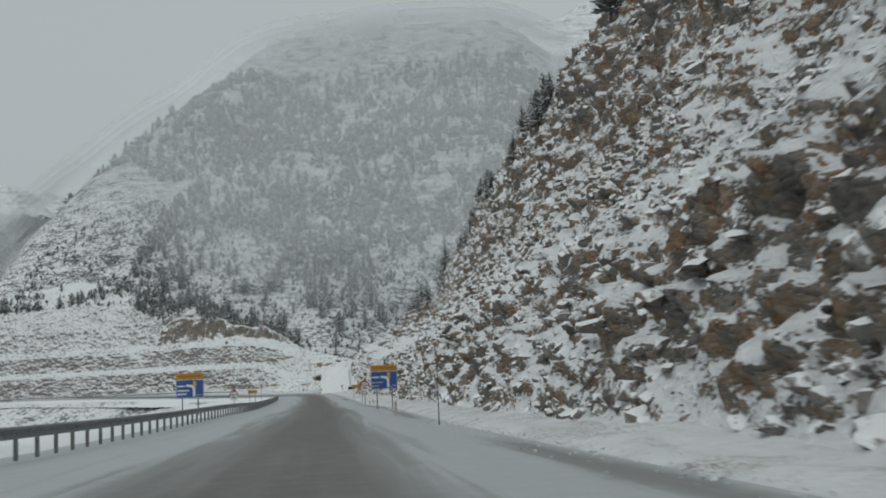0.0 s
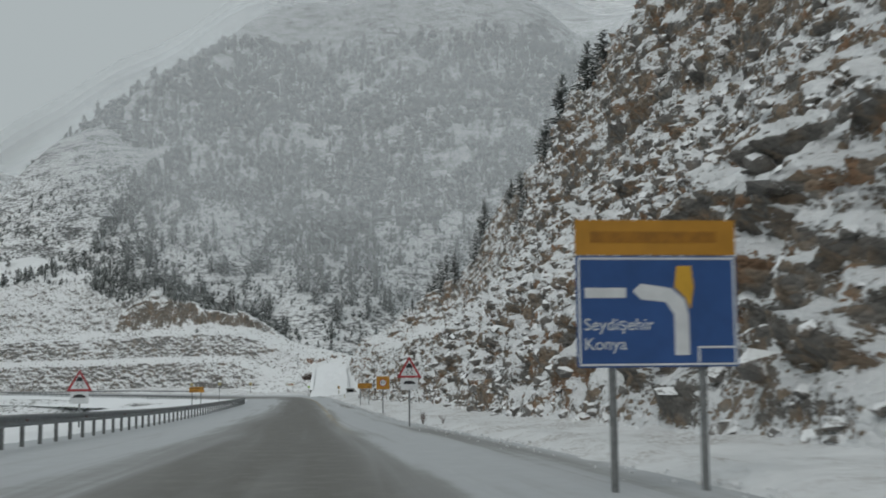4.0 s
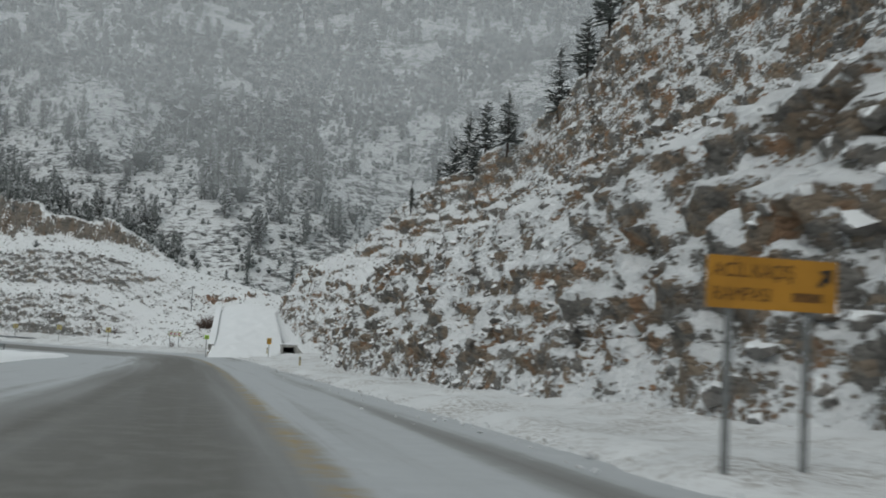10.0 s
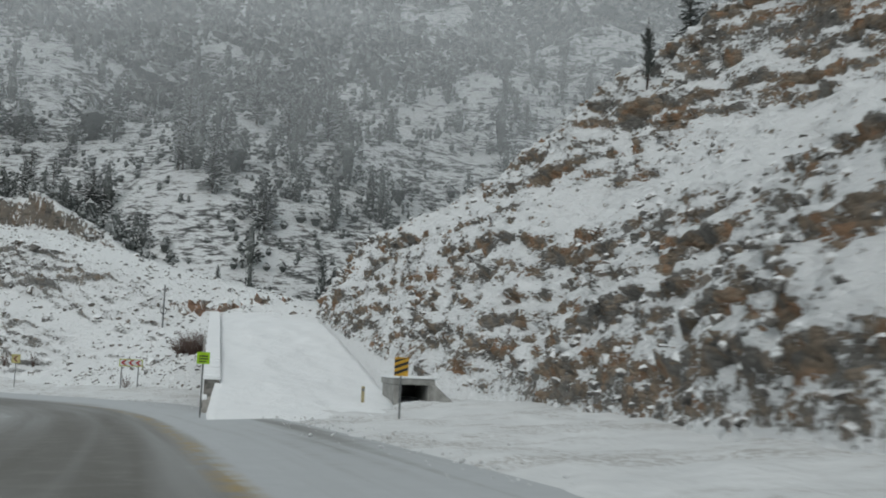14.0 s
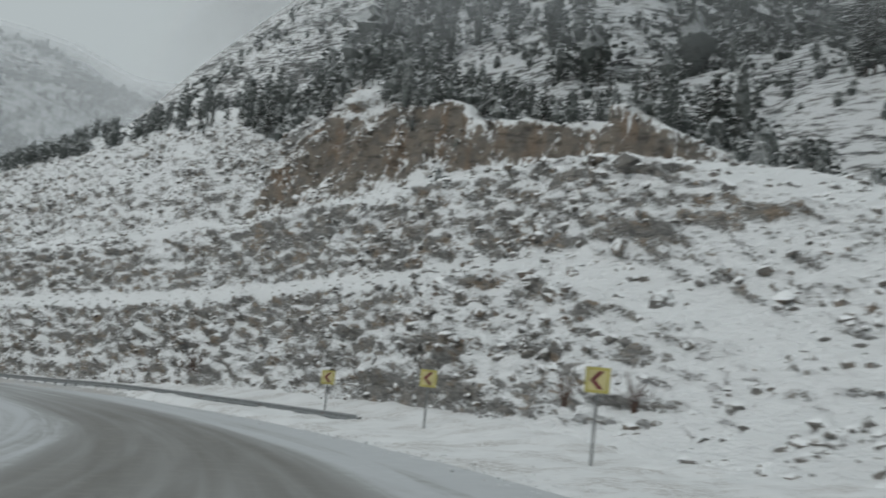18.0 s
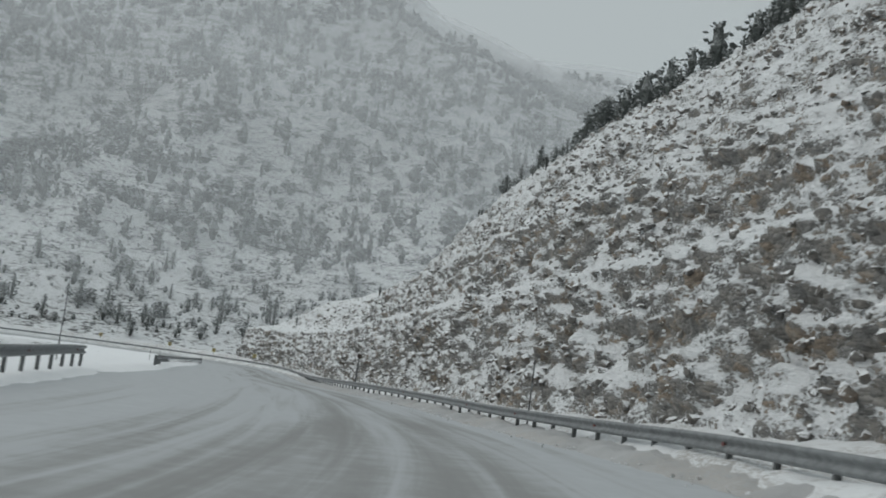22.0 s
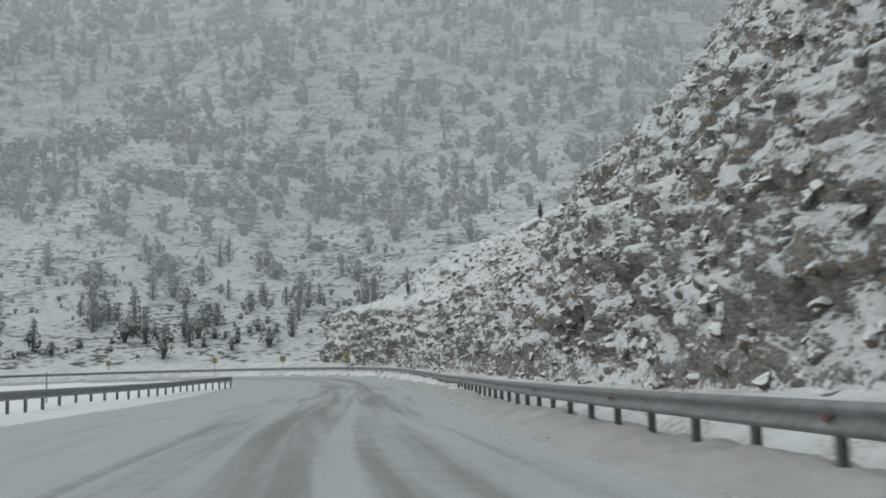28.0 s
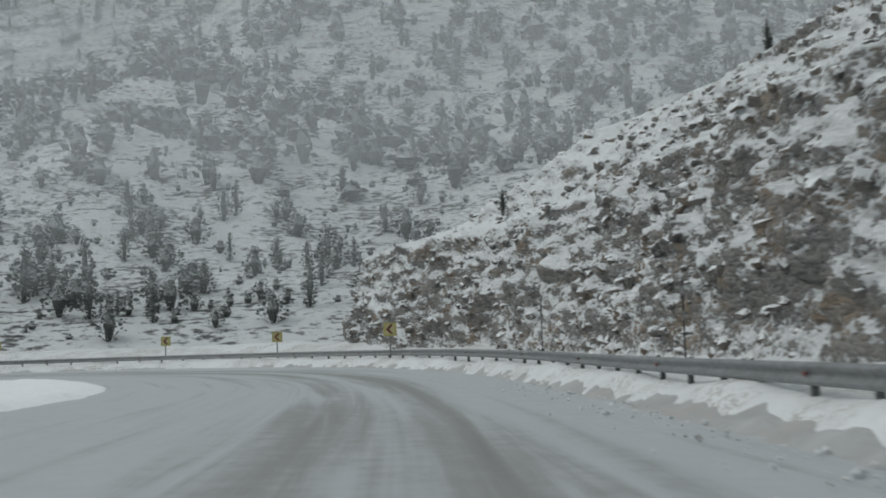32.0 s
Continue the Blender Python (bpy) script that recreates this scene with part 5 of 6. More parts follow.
def lettering(parent, text, x, z, size, y, mat, label, squeeze=1.0):
    c = bpy.data.curves.new("lettering", "FONT")
    c.body, c.size, c.extrude, c.align_x, c.align_y = text, size, 0.002, "LEFT", "CENTER"
    tmp = bpy.data.objects.new("lettering", c)
    scene.collection.objects.link(tmp)
    bpy.context.view_layer.update()
    me = bpy.data.meshes.new_from_object(tmp.evaluated_get(bpy.context.evaluated_depsgraph_get()))
    bpy.data.objects.remove(tmp)
    me.materials.clear()
    me.materials.append(mat)
    ob = part("lettering", me, parent, label)
    ob.matrix_local = Matrix.Translation((x, y, z)) @ Matrix.Rotation(radians(90), 4, "X") @ Matrix.Diagonal((squeeze, 1, 1, 1))
    return ob


def sign_post(parent, x, y, z1, r=0.035):
    bm = bmesh.new()
    tube(bm, (x, y, -0.6), (x, y, z1), r, None, 12)
    tube(bm, (x, y, z1), (x, y, z1 + 0.012), r * 1.12, None, 12)
    return part("post", bm, parent, "", POSTM)


def place(name, s, l, h, label, category, group="", turn=0.0):
    p = at_road(s, l, h)
    return empty(name, Matrix.Translation(Vector(p)) @ Matrix.Rotation(radians(heading(s) + turn), 4, "Z"), label=label, category=category, group=group)


def direction_sign(s, l, h, readable):
    ob = place("direction_sign", s, l, h, "blue direction sign with orange header and white turning arrow", "road sign", "direction signs")
    W, Z0, Z1, Z2 = 0.98, 1.20, 2.52, 2.95
    part("blue_panel", flat(rect(-W, W, Z0, Z1, 0.03), -0.05, -0.02), ob, "blue sheeting with a white rim", BLUE)
    part("header_panel", flat(rect(-W, W, Z1 + 0.01, Z2, 0.02), -0.05, -0.02), ob, "orange header panel", ORANGE)
    rim = bmesh.new()
    for a in (rect(-W + 0.02, W - 0.02, Z0 + 0.02, Z0 + 0.045), rect(-W + 0.02, W - 0.02, Z1 - 0.045, Z1 - 0.02), rect(-W + 0.02, -W + 0.045, Z0 + 0.05, Z1 - 0.05), rect(W - 0.045, W - 0.02, Z0 + 0.05, Z1 - 0.05), rect(0.48, W - 0.05, Z0 + 0.22, Z0 + 0.245), rect(0.48, 0.505, Z0 + 0.05, Z0 + 0.215)):
        t = flat(a, -0.056, -0.0505)
        me = bpy.data.meshes.new("tmp")
        t.to_mesh(me)
        t.free()
        rim.from_mesh(me)
        bpy.data.meshes.remove(me)
    part("white_rim", rim, ob, "white rim lines", WHITE)
    arrow = [(0.20, Z0 + 0.14), (0.38, Z0 + 0.14), (0.38, Z0 + 0.62), (0.33, Z0 + 0.80), (0.18, Z0 + 0.93), (-0.20, Z0 + 0.99), (-0.30, Z0 + 0.90), (-0.20, Z0 + 0.80), (0.10, Z0 + 0.77), (0.20, Z0 + 0.62)]
    part("arrow", flat(arrow, -0.058, -0.0505), ob, "white curved arrow", WHITE)
    spur = [(0.21, Z0 + 0.95), (0.34, Z0 + 0.82), (0.40, Z0 + 0.68), (0.45, Z0 + 0.95), (0.42, Z0 + 1.2), (0.24, Z0 + 1.2)]
    part("ramp_branch", flat(spur, -0.0595, -0.0585), ob, "ochre branch for the escape ramp", YELLOW)
    if readable:
        lettering(ob, "Seydi\u015fehir", -0.90, Z0 + 0.50, 0.20, -0.053, WHITE, "white place name")
        lettering(ob, "Konya", -0.90, Z0 + 0.27, 0.20, -0.053, WHITE, "white place name")
        part("unreadable_line", flat(rect(-0.88, -0.38, Z0 + 0.82, Z0 + 0.94), -0.055, -0.0505), ob, "blurred line of white writing", WHITE)
    else:
        for zz, x1 in ((0.86, -0.36), (0.54, -0.05), (0.30, -0.25)):
            part("unreadable_line", flat(rect(-0.88, x1, Z0 + zz - 0.05, Z0 + zz + 0.05), -0.055, -0.0505), ob, "blurred line of white writing", WHITE)
    part("unreadable_line", flat(rect(-0.8, 0.75, Z1 + 0.16, Z1 + 0.29), -0.055, -0.0505), ob, "blurred dark line on the header", plain("worn_brown_print", (0.30, 0.13, 0.01)))
    sign_post(ob, -0.55, 0.02, Z2 - 0.1, 0.045)
    sign_post(ob, 0.55, 0.02, Z2 - 0.1, 0.045)
    return ob


direction_sign(80.5, 3.95, 0.25, True)
direction_sign(79.5, -9.9, 0.2, False)


def slippery_sign(s, l, h):
    ob = place("warning_sign", s, l, h, "red-rimmed triangular slippery-road sign over a white bump plate", "road sign", "slippery road signs")
    half, z0 = 0.51, 1.38
    ht = half * math.sqrt(3)
    def triangle(inset):
        k = inset * math.sqrt(3)
        return [(-half + k, z0 + inset), (half - k, z0 + inset), (0.0, z0 + ht - 2 * inset)]
    part("red_triangle", flat(triangle(0.0), -0.05, -0.03), ob, "red rim", RED)
    part("white_field", flat(triangle(0.085), -0.053, -0.051), ob, "white field", WHITE)
    car = bmesh.new()
    for poly in (rect(-0.13, 0.13, z0 + 0.40, z0 + 0.50, 0.02), [(-0.09, z0 + 0.50), (0.09, z0 + 0.50), (0.06, z0 + 0.58), (-0.06, z0 + 0.58)], rect(-0.12, -0.08, z0 + 0.36, z0 + 0.40), rect(0.08, 0.12, z0 + 0.36, z0 + 0.40)):
        t = flat(poly, -0.056, -0.054)
        me = bpy.data.meshes.new("tmp")
        t.to_mesh(me)
        t.free()
        car.from_mesh(me)
        bpy.data.meshes.remove(me)
    part("car_symbol", car, ob, "black car symbol", BLACK)
    for side in (-1, 1):
        skid = []
        for k in range(9):
            skid.append((side * 0.09 + 0.045 * math.sin(k * 1.1) + 0.018, z0 + 0.12 + 0.026 * k))
        for k in range(8, -1, -1):
            skid.append((side * 0.09 + 0.045 * math.sin(k * 1.1) - 0.018, z0 + 0.12 + 0.026 * k))
        part("skid_mark", flat(skid, -0.056, -0.054), ob, "black wavy skid mark", BLACK)
    part("plate", flat(rect(-0.36, 0.36, z0 - 0.50, z0 - 0.02, 0.02), -0.05, -0.03), ob, "white lower plate", WHITE)
    hump = [(-0.26, z0 - 0.26)] + [(0.26 * math.cos(math.pi - math.pi * k / 12), z0 - 0.26 + 0.14 * math.sin(math.pi * k / 12)) for k in range(1, 12)] + [(0.26, z0 - 0.26)]
    part("bump_symbol", flat(hump, -0.054, -0.0515), ob, "black road bump symbol", BLACK)
    sign_post(ob, 0, 0.0, z0 + 0.6, 0.035)
    return ob


slippery_sign(113.0, 3.9, 0.62)
slippery_sign(114.0, -9.4, 0.25)

speed = place("speed_sign", 144.0, 4.9, 0.25, "square orange panel with a round red-rimmed 50 limit", "road sign", turn=3)
part("panel", flat(rect(-0.45, 0.45, 1.45, 2.35, 0.02), -0.05, -0.03), speed, "orange square panel", ORANGE)
part("red_ring", flat(disc(0, 1.90, 0.26), -0.053, -0.0515), speed, "red ring", RED)
part("white_disc", flat(disc(0, 1.90, 0.205), -0.056, -0.0545), speed, "white disc", WHITE)
lettering(speed, "50", -0.155, 1.90, 0.27, -0.058, BLACK, "black number 50")
sign_post(speed, 0, 0, 2.2, 0.04)


PRINT = plain("worn_dark_print", (0.13, 0.06, 0.012), 0.6, 0.0, 0.3, 14.0, 0.001)


def ramp_notice(s, l, h, readable):
    ob = place("ramp_notice", s, l, h, "orange notice board for the emergency escape ramp on two posts", "road sign", "escape ramp notices")
    part("panel", flat(rect(-0.72, 0.72, 1.42, 1.95, 0.02), -0.05, -0.03), ob, "orange panel", ORANGE)
    if readable:
        lettering(ob, "AC\u0130L KA\u00c7I\u015e", -0.66, 1.80, 0.20, -0.054, PRINT, "dark brown capitals", 0.82)
        lettering(ob, "RAMPASI", -0.66, 1.56, 0.20, -0.054, PRINT, "dark brown capitals", 0.82)
        part("unreadable_line", flat(rect(0.22, 0.55, 1.52, 1.61), -0.054, -0.0515), ob, "blurred dark print", PRINT)
    else:
        part("unreadable_line", flat(rect(-0.62, 0.35, 1.76, 1.85), -0.054, -0.0515), ob, "blurred dark print", PRINT)
        part("unreadable_line", flat(rect(-0.62, 0.15, 1.52, 1.61), -0.054, -0.0515), ob, "blurred dark print", PRINT)
    part("arrow", flat([(0.50, 1.70), (0.54, 1.67), (0.61, 1.75), (0.65, 1.71), (0.66, 1.87), (0.52, 1.85), (0.57, 1.80)], -0.054, -0.0515), ob, "black slanting arrow", BLACK)
    sign_post(ob, -0.45, 0.0, 1.9, 0.04)
    sign_post(ob, 0.42, 0.0, 1.9, 0.04)
    return ob


ramp_notice(180.8, 5.55, 0.38, True)
ramp_notice(180.0, -11.2, 0.2, False)


def chevron_left(x0, x1, z0, z1, t):
    zm = (z0 + z1) / 2
    return [(x0, zm), (x1 - t, z1), (x1, z1), (x0 + t, zm), (x1, z0), (x1 - t, z0)]


def bend_marker(p, turn, tall=1.55):
    ob = empty("bend_marker", Matrix.Translation(Vector(p)) @ Matrix.Rotation(radians(turn), 4, "Z"),
               label="yellow board with one dark red chevron on a steel post", category="road sign", group="bend markers")
    part("border_board", flat(rect(-0.34, 0.34, tall, tall + 0.68, 0.03), -0.05, -0.03), ob, "bright yellow border board", SIGNYELLOW)
    part("inner_field", flat(rect(-0.26, 0.26, tall + 0.08, tall + 0.60), -0.053, -0.0515), ob, "dull pale yellow field", PALE)
    part("chevron", flat(chevron_left(-0.20, 0.18, tall + 0.10, tall + 0.58, 0.16), -0.056, -0.0545), ob, "dark red chevron", DARKRED)
    sign_post(ob, 0.0, 0.0, tall + 0.55, 0.04)
    return ob


for s, l, h in ((329.6, 9.1, 0.35), (343.4, 9.1, 0.35), (354.6, 8.8, 0.2)):
    bend_marker(at_road(s, l, h), heading(s) - 38, 1.55)
for x, y, turn in ((-274.5, 434.0, 62), (-294, 434.6, 78), (-304.5, 429.6, 84), (-315.5, 419.0, 92)):
    bend_marker((x, y, -10.85), turn, 1.5)

tri_m = empty("bend_board", Matrix.Translation((-48.1, 312.4, -8.45)) @ Matrix.Rotation(radians(4), 4, "Z"),
              label="long board of three red chevrons with a yellow-green border", category="road sign")
part("border_board", flat(rect(-0.78, 0.78, 1.52, 2.02, 0.02), -0.05, -0.03), tri_m, "fluorescent yellow-green board", LIME)
part("white_field", flat(rect(-0.72, 0.72, 1.58, 1.96), -0.053, -0.0515), tri_m, "white field", WHITE)
for k in range(3):
    part("chevron", flat(chevron_left(-0.68 + 0.48 * k, -0.26 + 0.48 * k, 1.59, 1.95, 0.20), -0.056, -0.0545), tri_m, "red chevron", RED)
sign_post(tri_m, -0.62, 0.0, 1.9, 0.04)
sign_post(tri_m, 0.50, 0.0, 1.9, 0.04)

haz = place("hazard_marker", 267.0, 7.7, 0.15, "small yellow and black diagonally striped hazard plate on a post", "road sign", turn=-4)
part("plate", flat(rect(-0.2, 0.2, 1.08, 1.6, 0.01), -0.04, -0.025), haz, "yellow plate", YELLOW)
for k in range(3):
    z = 1.10 + 0.17 * k
    part("stripe", flat([(-0.2, z + 0.0), (-0.2, z + 0.085), (0.2, min(z + 0.235, 1.6)), (0.2, z + 0.15)], -0.043, -0.0415), haz, "black diagonal stripe", BLACK)
sign_post(haz, 0, 0, 1.5, 0.03)

lime = place("ramp_sign", 271.0, 2.75, 0.05, "small yellow-green plate with dark print on a thin post", "road sign")
part("plate", flat(rect(-0.19, 0.19, 1.55, 1.90, 0.01), -0.04, -0.025), lime, "fluorescent yellow-green plate", plain("bright_lime_sheeting", (0.36, 0.62, 0.015), 0.5, 0.0, 0.06, 3.0, 0.001))
for z in (1.78, 1.70, 1.62):
    part("unreadable_line", flat(rect(-0.13, 0.13 - 0.05 * (z < 1.7), z - 0.02, z + 0.02), -0.043, -0.0415), lime, "blurred dark print", BLACK)
sign_post(lime, 0, 0, 1.8, 0.025)


# ---- marker posts ----
def snow_pole(p, tall, label="thin dark snow pole with pale bands stuck in the verge"):
    ob = empty("snow_pole", Matrix.Translation(Vector(p)), label=label, category="marker pole", group="snow poles")
    bm = bmesh.new()
    tube(bm, (0, 0, -0.6), (0, 0, tall), 0.024, 0.02, 10)
    part("pole", bm, ob, "", BLACK)
    for k in range(2):
        bm = bmesh.new()
        z = tall - 0.35 - 0.6 * k
        tube(bm, (0, 0, z), (0, 0, z + 0.22), 0.028, None, 10)
        part("band", bm, ob, "pale reflective band", GREYBACK)
    return ob


for s, l, h, tall in ((42, 4.2, 0.2, 2.1), (446.6, 4.75, 0.1, 2.2), (407, -11.2, 0.1, 2.6), (398, 4.9, 0.1, 2.2), (205, -10.8, 0.1, 2.6), (537, 7.2, 0.2, 2.4), (552, 7.4, 0.2, 2.6), (492, -13, 0, 1.6), (500, -12.6, 0, 1.5)):
    snow_pole(at_road(s, l, h), tall)


def delineator(s, l, h):
    ob = place("delineator", s, l, h, "short faded yellow marker post half buried in snow", "marker post", "delineators")
    bm = bmesh.new()
    box(bm, -0.06, 0.06, -0.025, 0.025, -0.5, 0.62, 0.012)
    part("post", bm, ob, "", FADED)
    bm = bmesh.new()
    box(bm, -0.045, 0.045, -0.031, -0.0255, 0.44, 0.54, 0.002)
    part("reflector", bm, ob, "dull reflector", GREYBACK)
    return ob


delineator(60.8, 3.6, 0.15)
delineator(234.0, 5.9, 0.2)
delineator(275.0, 9.0, 0.2)

mast = place("reflector_mast", 446.5, 4.8, 0.1, "grey steel mast with a dark red round lamp head", "marker pole")
bm = bmesh.new()
tube(bm, (0, 0, -0.6), (0, 0, 2.55), 0.05, 0.045, 14)
part("pole", bm, mast, "", POSTM)
bm = bmesh.new()
tube(bm, (0, -0.09, 2.66), (0, 0.09, 2.66), 0.17, None, 12)
bmesh.ops.bevel(bm, geom=[e for e in bm.edges], offset=0.015, segments=1, affect="EDGES")
part("lamp_head", bm, mast, "dark red round head", plain("dark_red_lens", (0.20, 0.055, 0.045), 0.5))
bm = bmesh.new()
tube(bm, (0, -0.14, 2.66), (0, -0.09, 2.66), 0.12, 0.18, 12)
part("visor", bm, mast, "dark rim", BARK)
bm = bmesh.new()
tube(bm, (0, 0, 2.85), (0, 0, 2.98), 0.05, 0.03, 8)
part("snow_tuft", bm, mast, "", SNOWM)

upole = empty("utility_pole", Matrix.Translation((-50.1, 336.2, -4.3)), label="weathered grey pole with a coiled loop standing on the snow slope", category="pole")
bm = bmesh.new()
tube(bm, (0, 0, -0.8), (0.02, 0, 4.6), 0.09, 0.065, 12)
part("shaft", bm, upole, "", POSTM)
bm = bmesh.new()
for k in range(12):
    a0, a1 = 2 * math.pi * k / 12, 2 * math.pi * (k + 1) / 12
    tube(bm, (0.28 * math.cos(a0) + 0.05, -0.1, 2.3 + 0.34 * math.sin(a0)), (0.28 * math.cos(a1) + 0.05, -0.1, 2.3 + 0.34 * math.sin(a1)), 0.03, None, 6)
part("cable_loop", bm, upole, "loop of dark cable", BLACK)


# ---- crags ----
def crag(parent, p, size, seed, turn):
    r = random.Random(seed)
    bm = bmesh.new()
    for _ in range(26):
        v = Vector((r.gauss(0, 1), r.gauss(0, 1), r.gauss(0, 1))).normalized()
        m = max(abs(v.x), abs(v.y), abs(v.z))
        v = v / m * r.uniform(0.8, 1.0)
        bm.verts.new((v.x * size[0] / 2, v.y * size[1] / 2, v.z * size[2] / 2))
    bmesh.ops.convex_hull(bm, input=bm.verts[:])
    bmesh.ops.delete(bm, geom=[v for v in bm.verts if not v.link_faces], context="VERTS")
    ob = part("crag", bm, parent, "bare tan crag", CLIFF)
    ob.matrix_world = Matrix.Translation(Vector(p)) @ Matrix.Rotation(radians(turn), 4, "Z")
    return ob


rc = random.Random(9)


def on_slope(P, s_of, s, high):
    """The place on a rock cut at station s where it has risen by high metres."""
    i = int(np.argmin(np.abs(s_of - s)))
    z = P[i, :, 2] - P[i, 3, 2]
    j = int(np.argmax(z >= high)) if np.any(z >= high) else int(np.argmax(z))
    return P[i, j]


for k in range(14):
    crag(HILL_B, (-57 + 1.75 * k, 353.0 + rc.uniform(-0.8, 0.8), -1.0 + rc.uniform(-0.6, 0.6)), (rc.uniform(2, 3.4), 2.6, rc.uniform(2.2, 3.6)), 340 + k, rc.uniform(-20, 20))
RUST = snow_rock("rust_brown_ledge_rock", ((0.19, 0.165, 0.14), (0.26, 0.185, 0.135), (0.27, 0.16, 0.11)), 1.45, 0.08, 2.4, (1.2, 1.2, 0.7), (0, 0, 0), 0.8, 0.3, 0.2, 0.6)
for k in range(15):
    ob = crag(HILL_B, (-49.4 + 0.78 * k, 339.0 + 0.12 * k + rc.uniform(-0.5, 0.5), -2.3 + 0.07 * k + rc.uniform(-0.3, 0.3)), (rc.uniform(1.1, 1.9), 2.4, rc.uniform(2.2, 3.4)), 430 + k, rc.uniform(-25, 25))
    ob.data.materials[0] = RUST


# ---- trees near the road ----
def conifer(seed, tall, fat, column=False):
    """A conifer: tapered trunk, whorls of drooping boughs made of small tufts, uneven with gaps."""
    r = random.Random(seed)
    trunk = bmesh.new()
    tube(trunk, (0, 0, -0.6), (0.03 * tall * r.uniform(-0.3, 0.3), 0, tall * 0.96), 0.022 * tall, 0.004 * tall, 8)
    V, F = [], []
    def tuft(o, d, ln, w):
        side = d.cross(Vector((0, 0, 1)))
        if side.length < 1e-3:
            side = Vector((1, 0, 0))
        side.normalize()
        up = side.cross(d).normalized()
        b = len(V)
        V.extend([tuple(o), tuple(o + d * ln * 0.45 + side * w), tuple(o + d * ln * 0.45 - side * w), tuple(o + d * ln), tuple(o + d * ln * 0.5 + up * w * 0.6), tuple(o + d * ln * 0.5 - up * w * 0.5)])
        F.extend([(b, b + 1, b + 4), (b, b + 4, b + 2), (b + 3, b + 4, b + 1), (b + 3, b + 2, b + 4), (b, b + 5, b + 1), (b, b + 2, b + 5), (b + 3, b + 1, b + 5), (b + 3, b + 5, b + 2)])
    z = 0.10 * tall if column else 0.16 * tall
    while z < 0.97 * tall:
        f = z / tall
        reach = fat * tall * ((0.95 - 0.75 * f) if not column else (0.9 * math.sin(math.pi * min(1, f * 0.9 + 0.12))))
        for k in range(r.randint(5, 8)):
            if r.random() < 0.12:
                continue
            a = r.uniform(0, 2 * math.pi)
            ln = reach * r.uniform(0.55, 1.15)
            rise = r.uniform(0.5, 1.2) if column else r.uniform(-0.3, 0.55)
            d = Vector((math.cos(a), math.sin(a), rise)).normalized()
            o = Vector((0, 0, z))
            n = 3 if ln > 0.5 else 2
            for q in range(n):
                oo = o + d * ln * (0.25 + 0.3 * q)
                tw = Vector((r.uniform(-0.5, 0.5), r.uniform(-0.5, 0.5), r.uniform(-0.3, 0.3)))
                tuft(oo - d * ln * 0.25, (d + tw * 0.6).normalized(), ln * 0.6, ln * 0.17)
        z += tall * r.uniform(0.028, 0.045)
    crown = bpy.data.meshes.new("crown")
    crown.from_pydata(V, [], F)
    crown.materials.append(NEEDLE)
    tm = bpy.data.meshes.new("trunk")
    trunk.to_mesh(tm)
    trunk.free()
    tm.materials.append(BARK)
    return tm, crown


PINES = [conifer(1, 7.0, 0.30), conifer(2, 6.0, 0.36), conifer(3, 8.0, 0.26), conifer(4, 4.6, 0.16, True), conifer(5, 5.2, 0.15, True)]


def plant(kind, p, scale, turn, label):
    ob = empty("conifer_tree" if kind < 3 else "cypress_tree", Matrix.Translation(Vector(p)) @ Matrix.Rotation(turn, 4, "Z") @ Matrix.Diagonal((scale, scale, scale, 1)),
               label=label, category="tree", group="conifers on the slopes")
    part("trunk", PINES[kind][0], ob)
    part("crown", PINES[kind][1], ob)
    return ob


L_PINE = "dark conifer with ragged boughs on the rocky slope"
L_CYP = "narrow dark cypress-like conifer on the rocky slope"
rt = random.Random(21)


for s, high, kind, sc in ((258, 27, 0, 1.0), (263, 25, 1, 1.0), (268, 23, 2, 0.95), (273, 21, 0, 0.85), (278, 18.5, 1, 0.8), (286, 15, 4, 0.8)):
    plant(kind, on_slope(PA, A_S, s, high) - np.array([0, 0, 0.2]), sc * rt.uniform(0.9, 1.1), rt.uniform(0, 6), L_PINE if kind < 3 else L_CYP)
for s, n, high in ((84, 2, 32), (92, 3, 33), (118, 3, 31), (125, 4, 31), (134, 3, 31), (158, 1, 29), (172, 2, 29), (192, 2, 28), (222, 2, 28), (236, 2, 28)):
    for k in range(n):
        p = on_slope(PA, A_S, s + rt.uniform(-4.5, 4.5), high + rt.uniform(-2.0, 2.5))
        plant(rt.choice((0, 1, 1, 1)), p - np.array([0, 0, 0.3]), rt.uniform(0.55, 0.9), rt.uniform(0, 6), L_PINE)
for x, y, kind, sc in ((2.5, 192.5, 0, 1.0), (-1.4, 218, 1, 0.7), (-0.6, 214.5, 0, 0.7), (-15, 287, 1, 1.05), (-14, 284, 0, 0.9), (-16.5, 289.5, 2, 0.7), (-12.5, 280, 1, 1.0)):
    sdist = np.hypot(PA[..., 0] - x, PA[..., 1] - y)
    k = np.unravel_index(np.argmin(sdist), sdist.shape)
    plant(kind, PA[k] - np.array([0, 0, 0.3]), sc, rt.uniform(0, 6), L_PINE)
for k in range(12):
    x, y = rt.uniform(-92, -34), rt.uniform(368, 412)
    plant(rt.choice((0, 1, 2, 2)), (x, y, float(near_height(np.array([x]), np.array([y]))[0]) - 0.3), rt.uniform(0.7, 1.15), rt.uniform(0, 6), L_PINE)
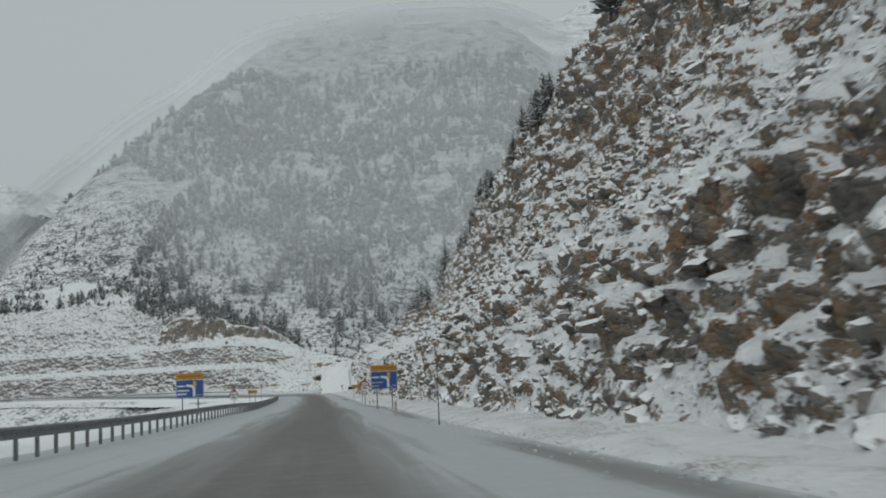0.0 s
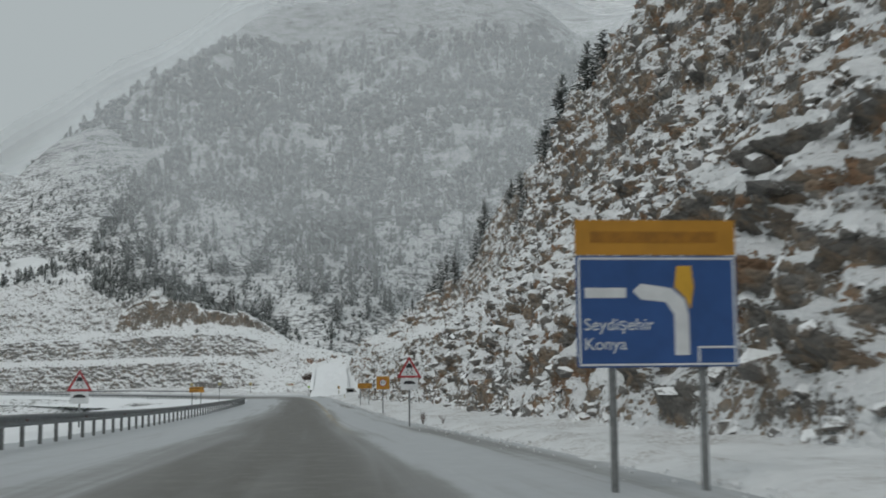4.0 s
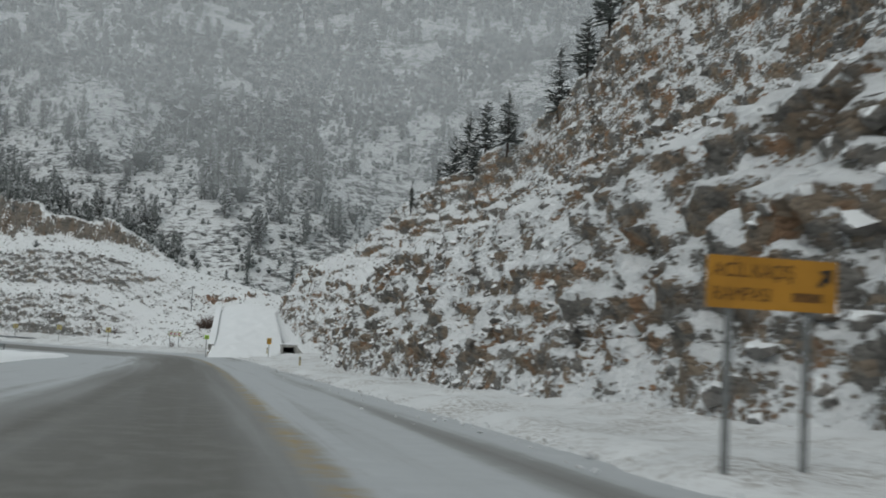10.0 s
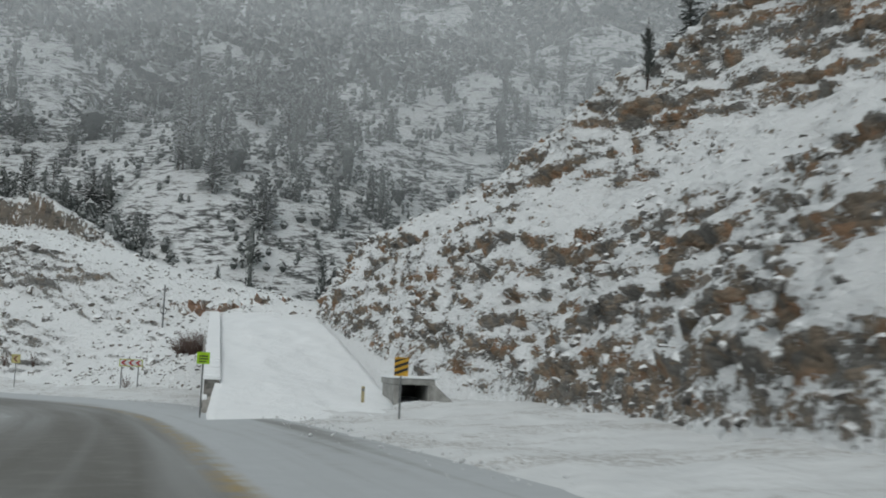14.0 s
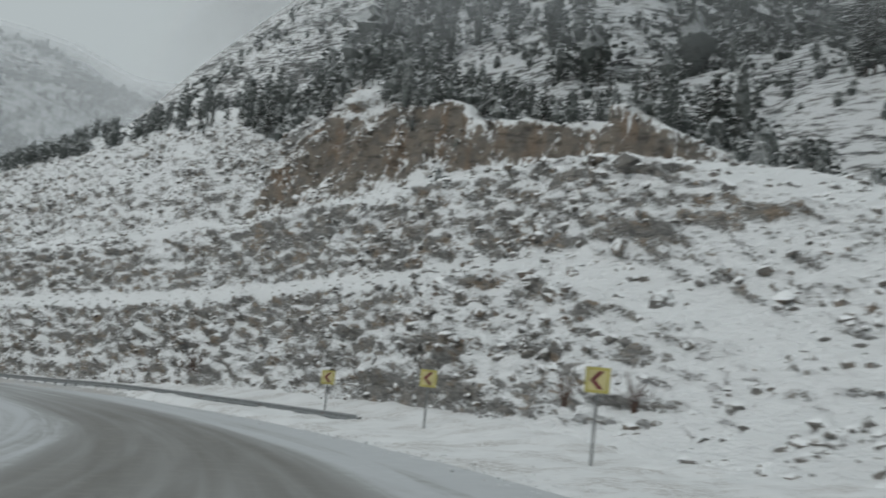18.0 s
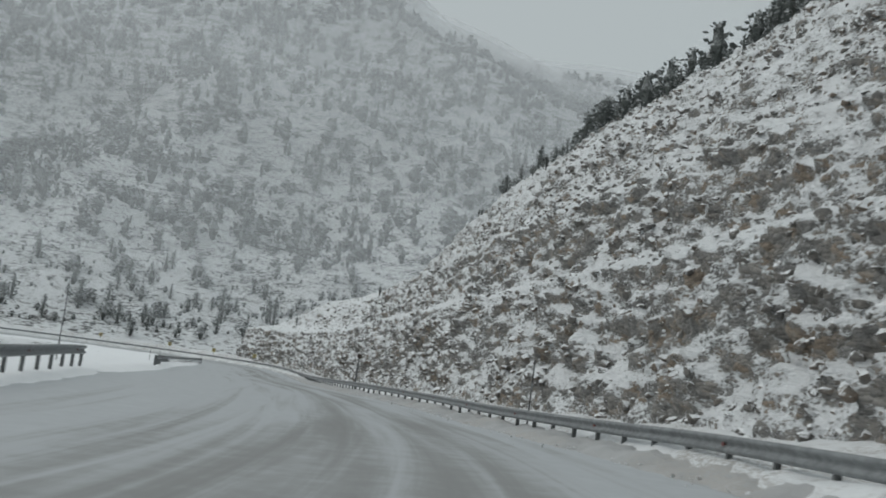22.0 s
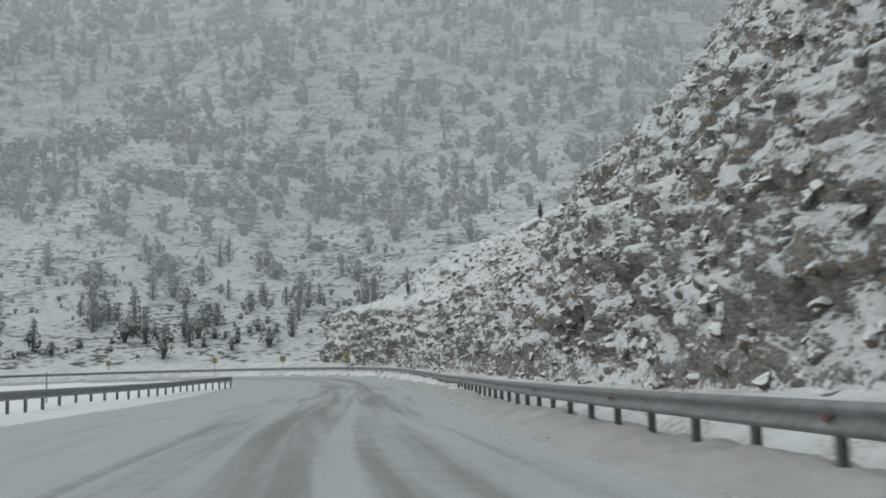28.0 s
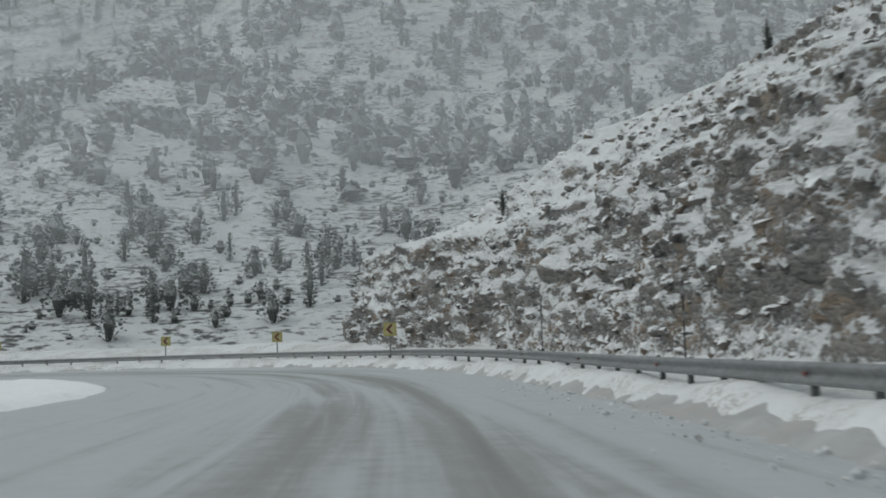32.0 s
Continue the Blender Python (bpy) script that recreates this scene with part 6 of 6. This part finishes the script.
for k in range(8):
    x, y = rt.uniform(-62, -34), rt.uniform(362, 398)
    plant(rt.choice((0, 1, 2, 2)), (x, y, float(near_height(np.array([x]), np.array([y]))[0]) - 0.3), rt.uniform(0.7, 1.2), rt.uniform(0, 6), L_PINE)
s = 372.0
while s < 545:
    kind = rt.choice((0, 1, 2, 3, 4, 3))
    hi = np.interp(s, [372, 420, 470, 535, 545], [26, 31, 40, 30, 26]) + rt.uniform(-4, 2)
    plant(kind, on_slope(PB, B_S, s, hi) - np.array([0, 0, 0.2]), rt.uniform(0.3, 0.62), rt.uniform(0, 6), L_PINE if kind < 3 else L_CYP)
    s += rt.uniform(2.0, 6.0)
for x, y, z, kind, sc in ((-53.5, 369.7, 6.3, 1, 1.15), (-59, 371, 7.5, 2, 0.7), (-47, 373, 6.0, 0, 0.9), (-44, 371, 5, 2, 0.85), (-38, 368, 3, 1, 0.8), (-66, 372, 9.0, 0, 1.0), (-70, 371, 9.5, 2, 1.0), (-32, 372, 2.5, 0, 0.9), (-26, 374, 3, 4, 1.2), (-20, 368, 2, 4, 1.1), (-12, 371, 3, 2, 1.0)):
    plant(kind, (x, y, z), sc, rt.uniform(0, 6), L_PINE if kind < 3 else L_CYP)
for x, y, kind, sc in ((-267.2, 454.2, 3, 0.66), (-268.9, 461.1, 4, 0.72), (-269.8, 461.6, 3, 0.6), (-281.4, 445.0, 3, 0.5), (-249.9, 454.5, 4, 0.78), (-237.0, 446.0, 1, 0.5), (-236.0, 446.6, 1, 0.42), (-252.5, 455.0, 1, 0.3)):
    sdist = np.hypot(PB[..., 0] - x, PB[..., 1] - y)
    k = np.unravel_index(np.argmin(sdist), sdist.shape)
    plant(kind, PB[k] - np.array([0, 0, 0.15]), sc, 1.0, L_CYP if kind > 2 else L_PINE)


# ---- shrubs ----
SHRUB = plain("bare_brown_twigs", (0.115, 0.075, 0.06), 0.9, 0.0, 0.2, 8.0, 0.004)


def shrub_mesh(seed, n, tall, spread):
    r = random.Random(seed)
    bm = bmesh.new()
    for _ in range(n):
        a = r.uniform(0, 2 * math.pi)
        tip = Vector((math.cos(a) * spread * r.uniform(0.2, 1), math.sin(a) * spread * r.uniform(0.2, 1), tall * r.uniform(0.4, 1)))
        mid = tip * 0.5 + Vector((r.uniform(-0.1, 0.1), r.uniform(-0.1, 0.1), 0.1 * tall))
        root = Vector((r.uniform(-0.1, 0.1), r.uniform(-0.1, 0.1), -0.1))
        tube(bm, root, mid, 0.014, 0.010, 4)
        tube(bm, mid, tip, 0.010, 0.004, 4)
        for _ in range(2):
            q = mid + (tip - mid) * r.uniform(0.2, 0.8)
            tube(bm, q, q + Vector((r.uniform(-0.3, 0.3), r.uniform(-0.3, 0.3), r.uniform(0.05, 0.35))) * tall * 0.5, 0.007, 0.003, 4)
    me = bpy.data.meshes.new("branchwork")
    bm.to_mesh(me)
    bm.free()
    me.materials.append(SHRUB)
    return me


SHRUBS = [shrub_mesh(1, 190, 1.9, 1.5), shrub_mesh(2, 26, 1.2, 0.7), shrub_mesh(3, 20, 0.9, 0.8)]
for k, (x, y, z, sc, me) in enumerate(((-45.2, 322.0, -6.3, 1.25, 0), (-46.4, 323.2, -6.2, 0.9, 0), (-48.6, 313.4, -8.6, 1.0, 1), (-60.5, 334, -7.4, 1.1, 1), (-62.8, 333.5, -7.4, 0.9, 1), (-58, 338, -6.4, 0.9, 2), (-98, 362.5, -8.6, 1.4, 0), (-10.6, 111.0, -3.8, 0.3, 1), (-9.8, 110.4, -3.75, 0.32, 2), (-10.9, 118.5, -4.05, 0.35, 1))):
    ob = empty("shrub", Matrix.Translation((x, y, z)) @ Matrix.Diagonal((sc, sc, sc, 1)), label="bare brown shrub in the snow", category="shrub", group="bare shrubs")
    part("branchwork", SHRUBS[me], ob)

# ---- ploughed lumps along the carriageway ----
rng = np.random.default_rng(91)
n = 6500
ls = rng.uniform(-10, 545, n)
lo = 5.1 + rng.normal(0, 0.6, n) - np.interp(ls, [380, 400, 430, 450], [0, 1.6, 1.6, 0.9])
sz = np.exp(rng.normal(-3.2, 0.4, n))
lump_me = joined("snow_lumps", ROCK_ARR, at_road(ls, lo, 0.05), sz[:, None] * rng.uniform(0.7, 1.4, (n, 3)), rot_matrices(rng, n), rng.integers(0, 8, n), VERGEM)
tagged(new("snow_lumps", lump_me), "dirty lumps of ploughed snow beside the carriageway", "snow", kind="stuff")
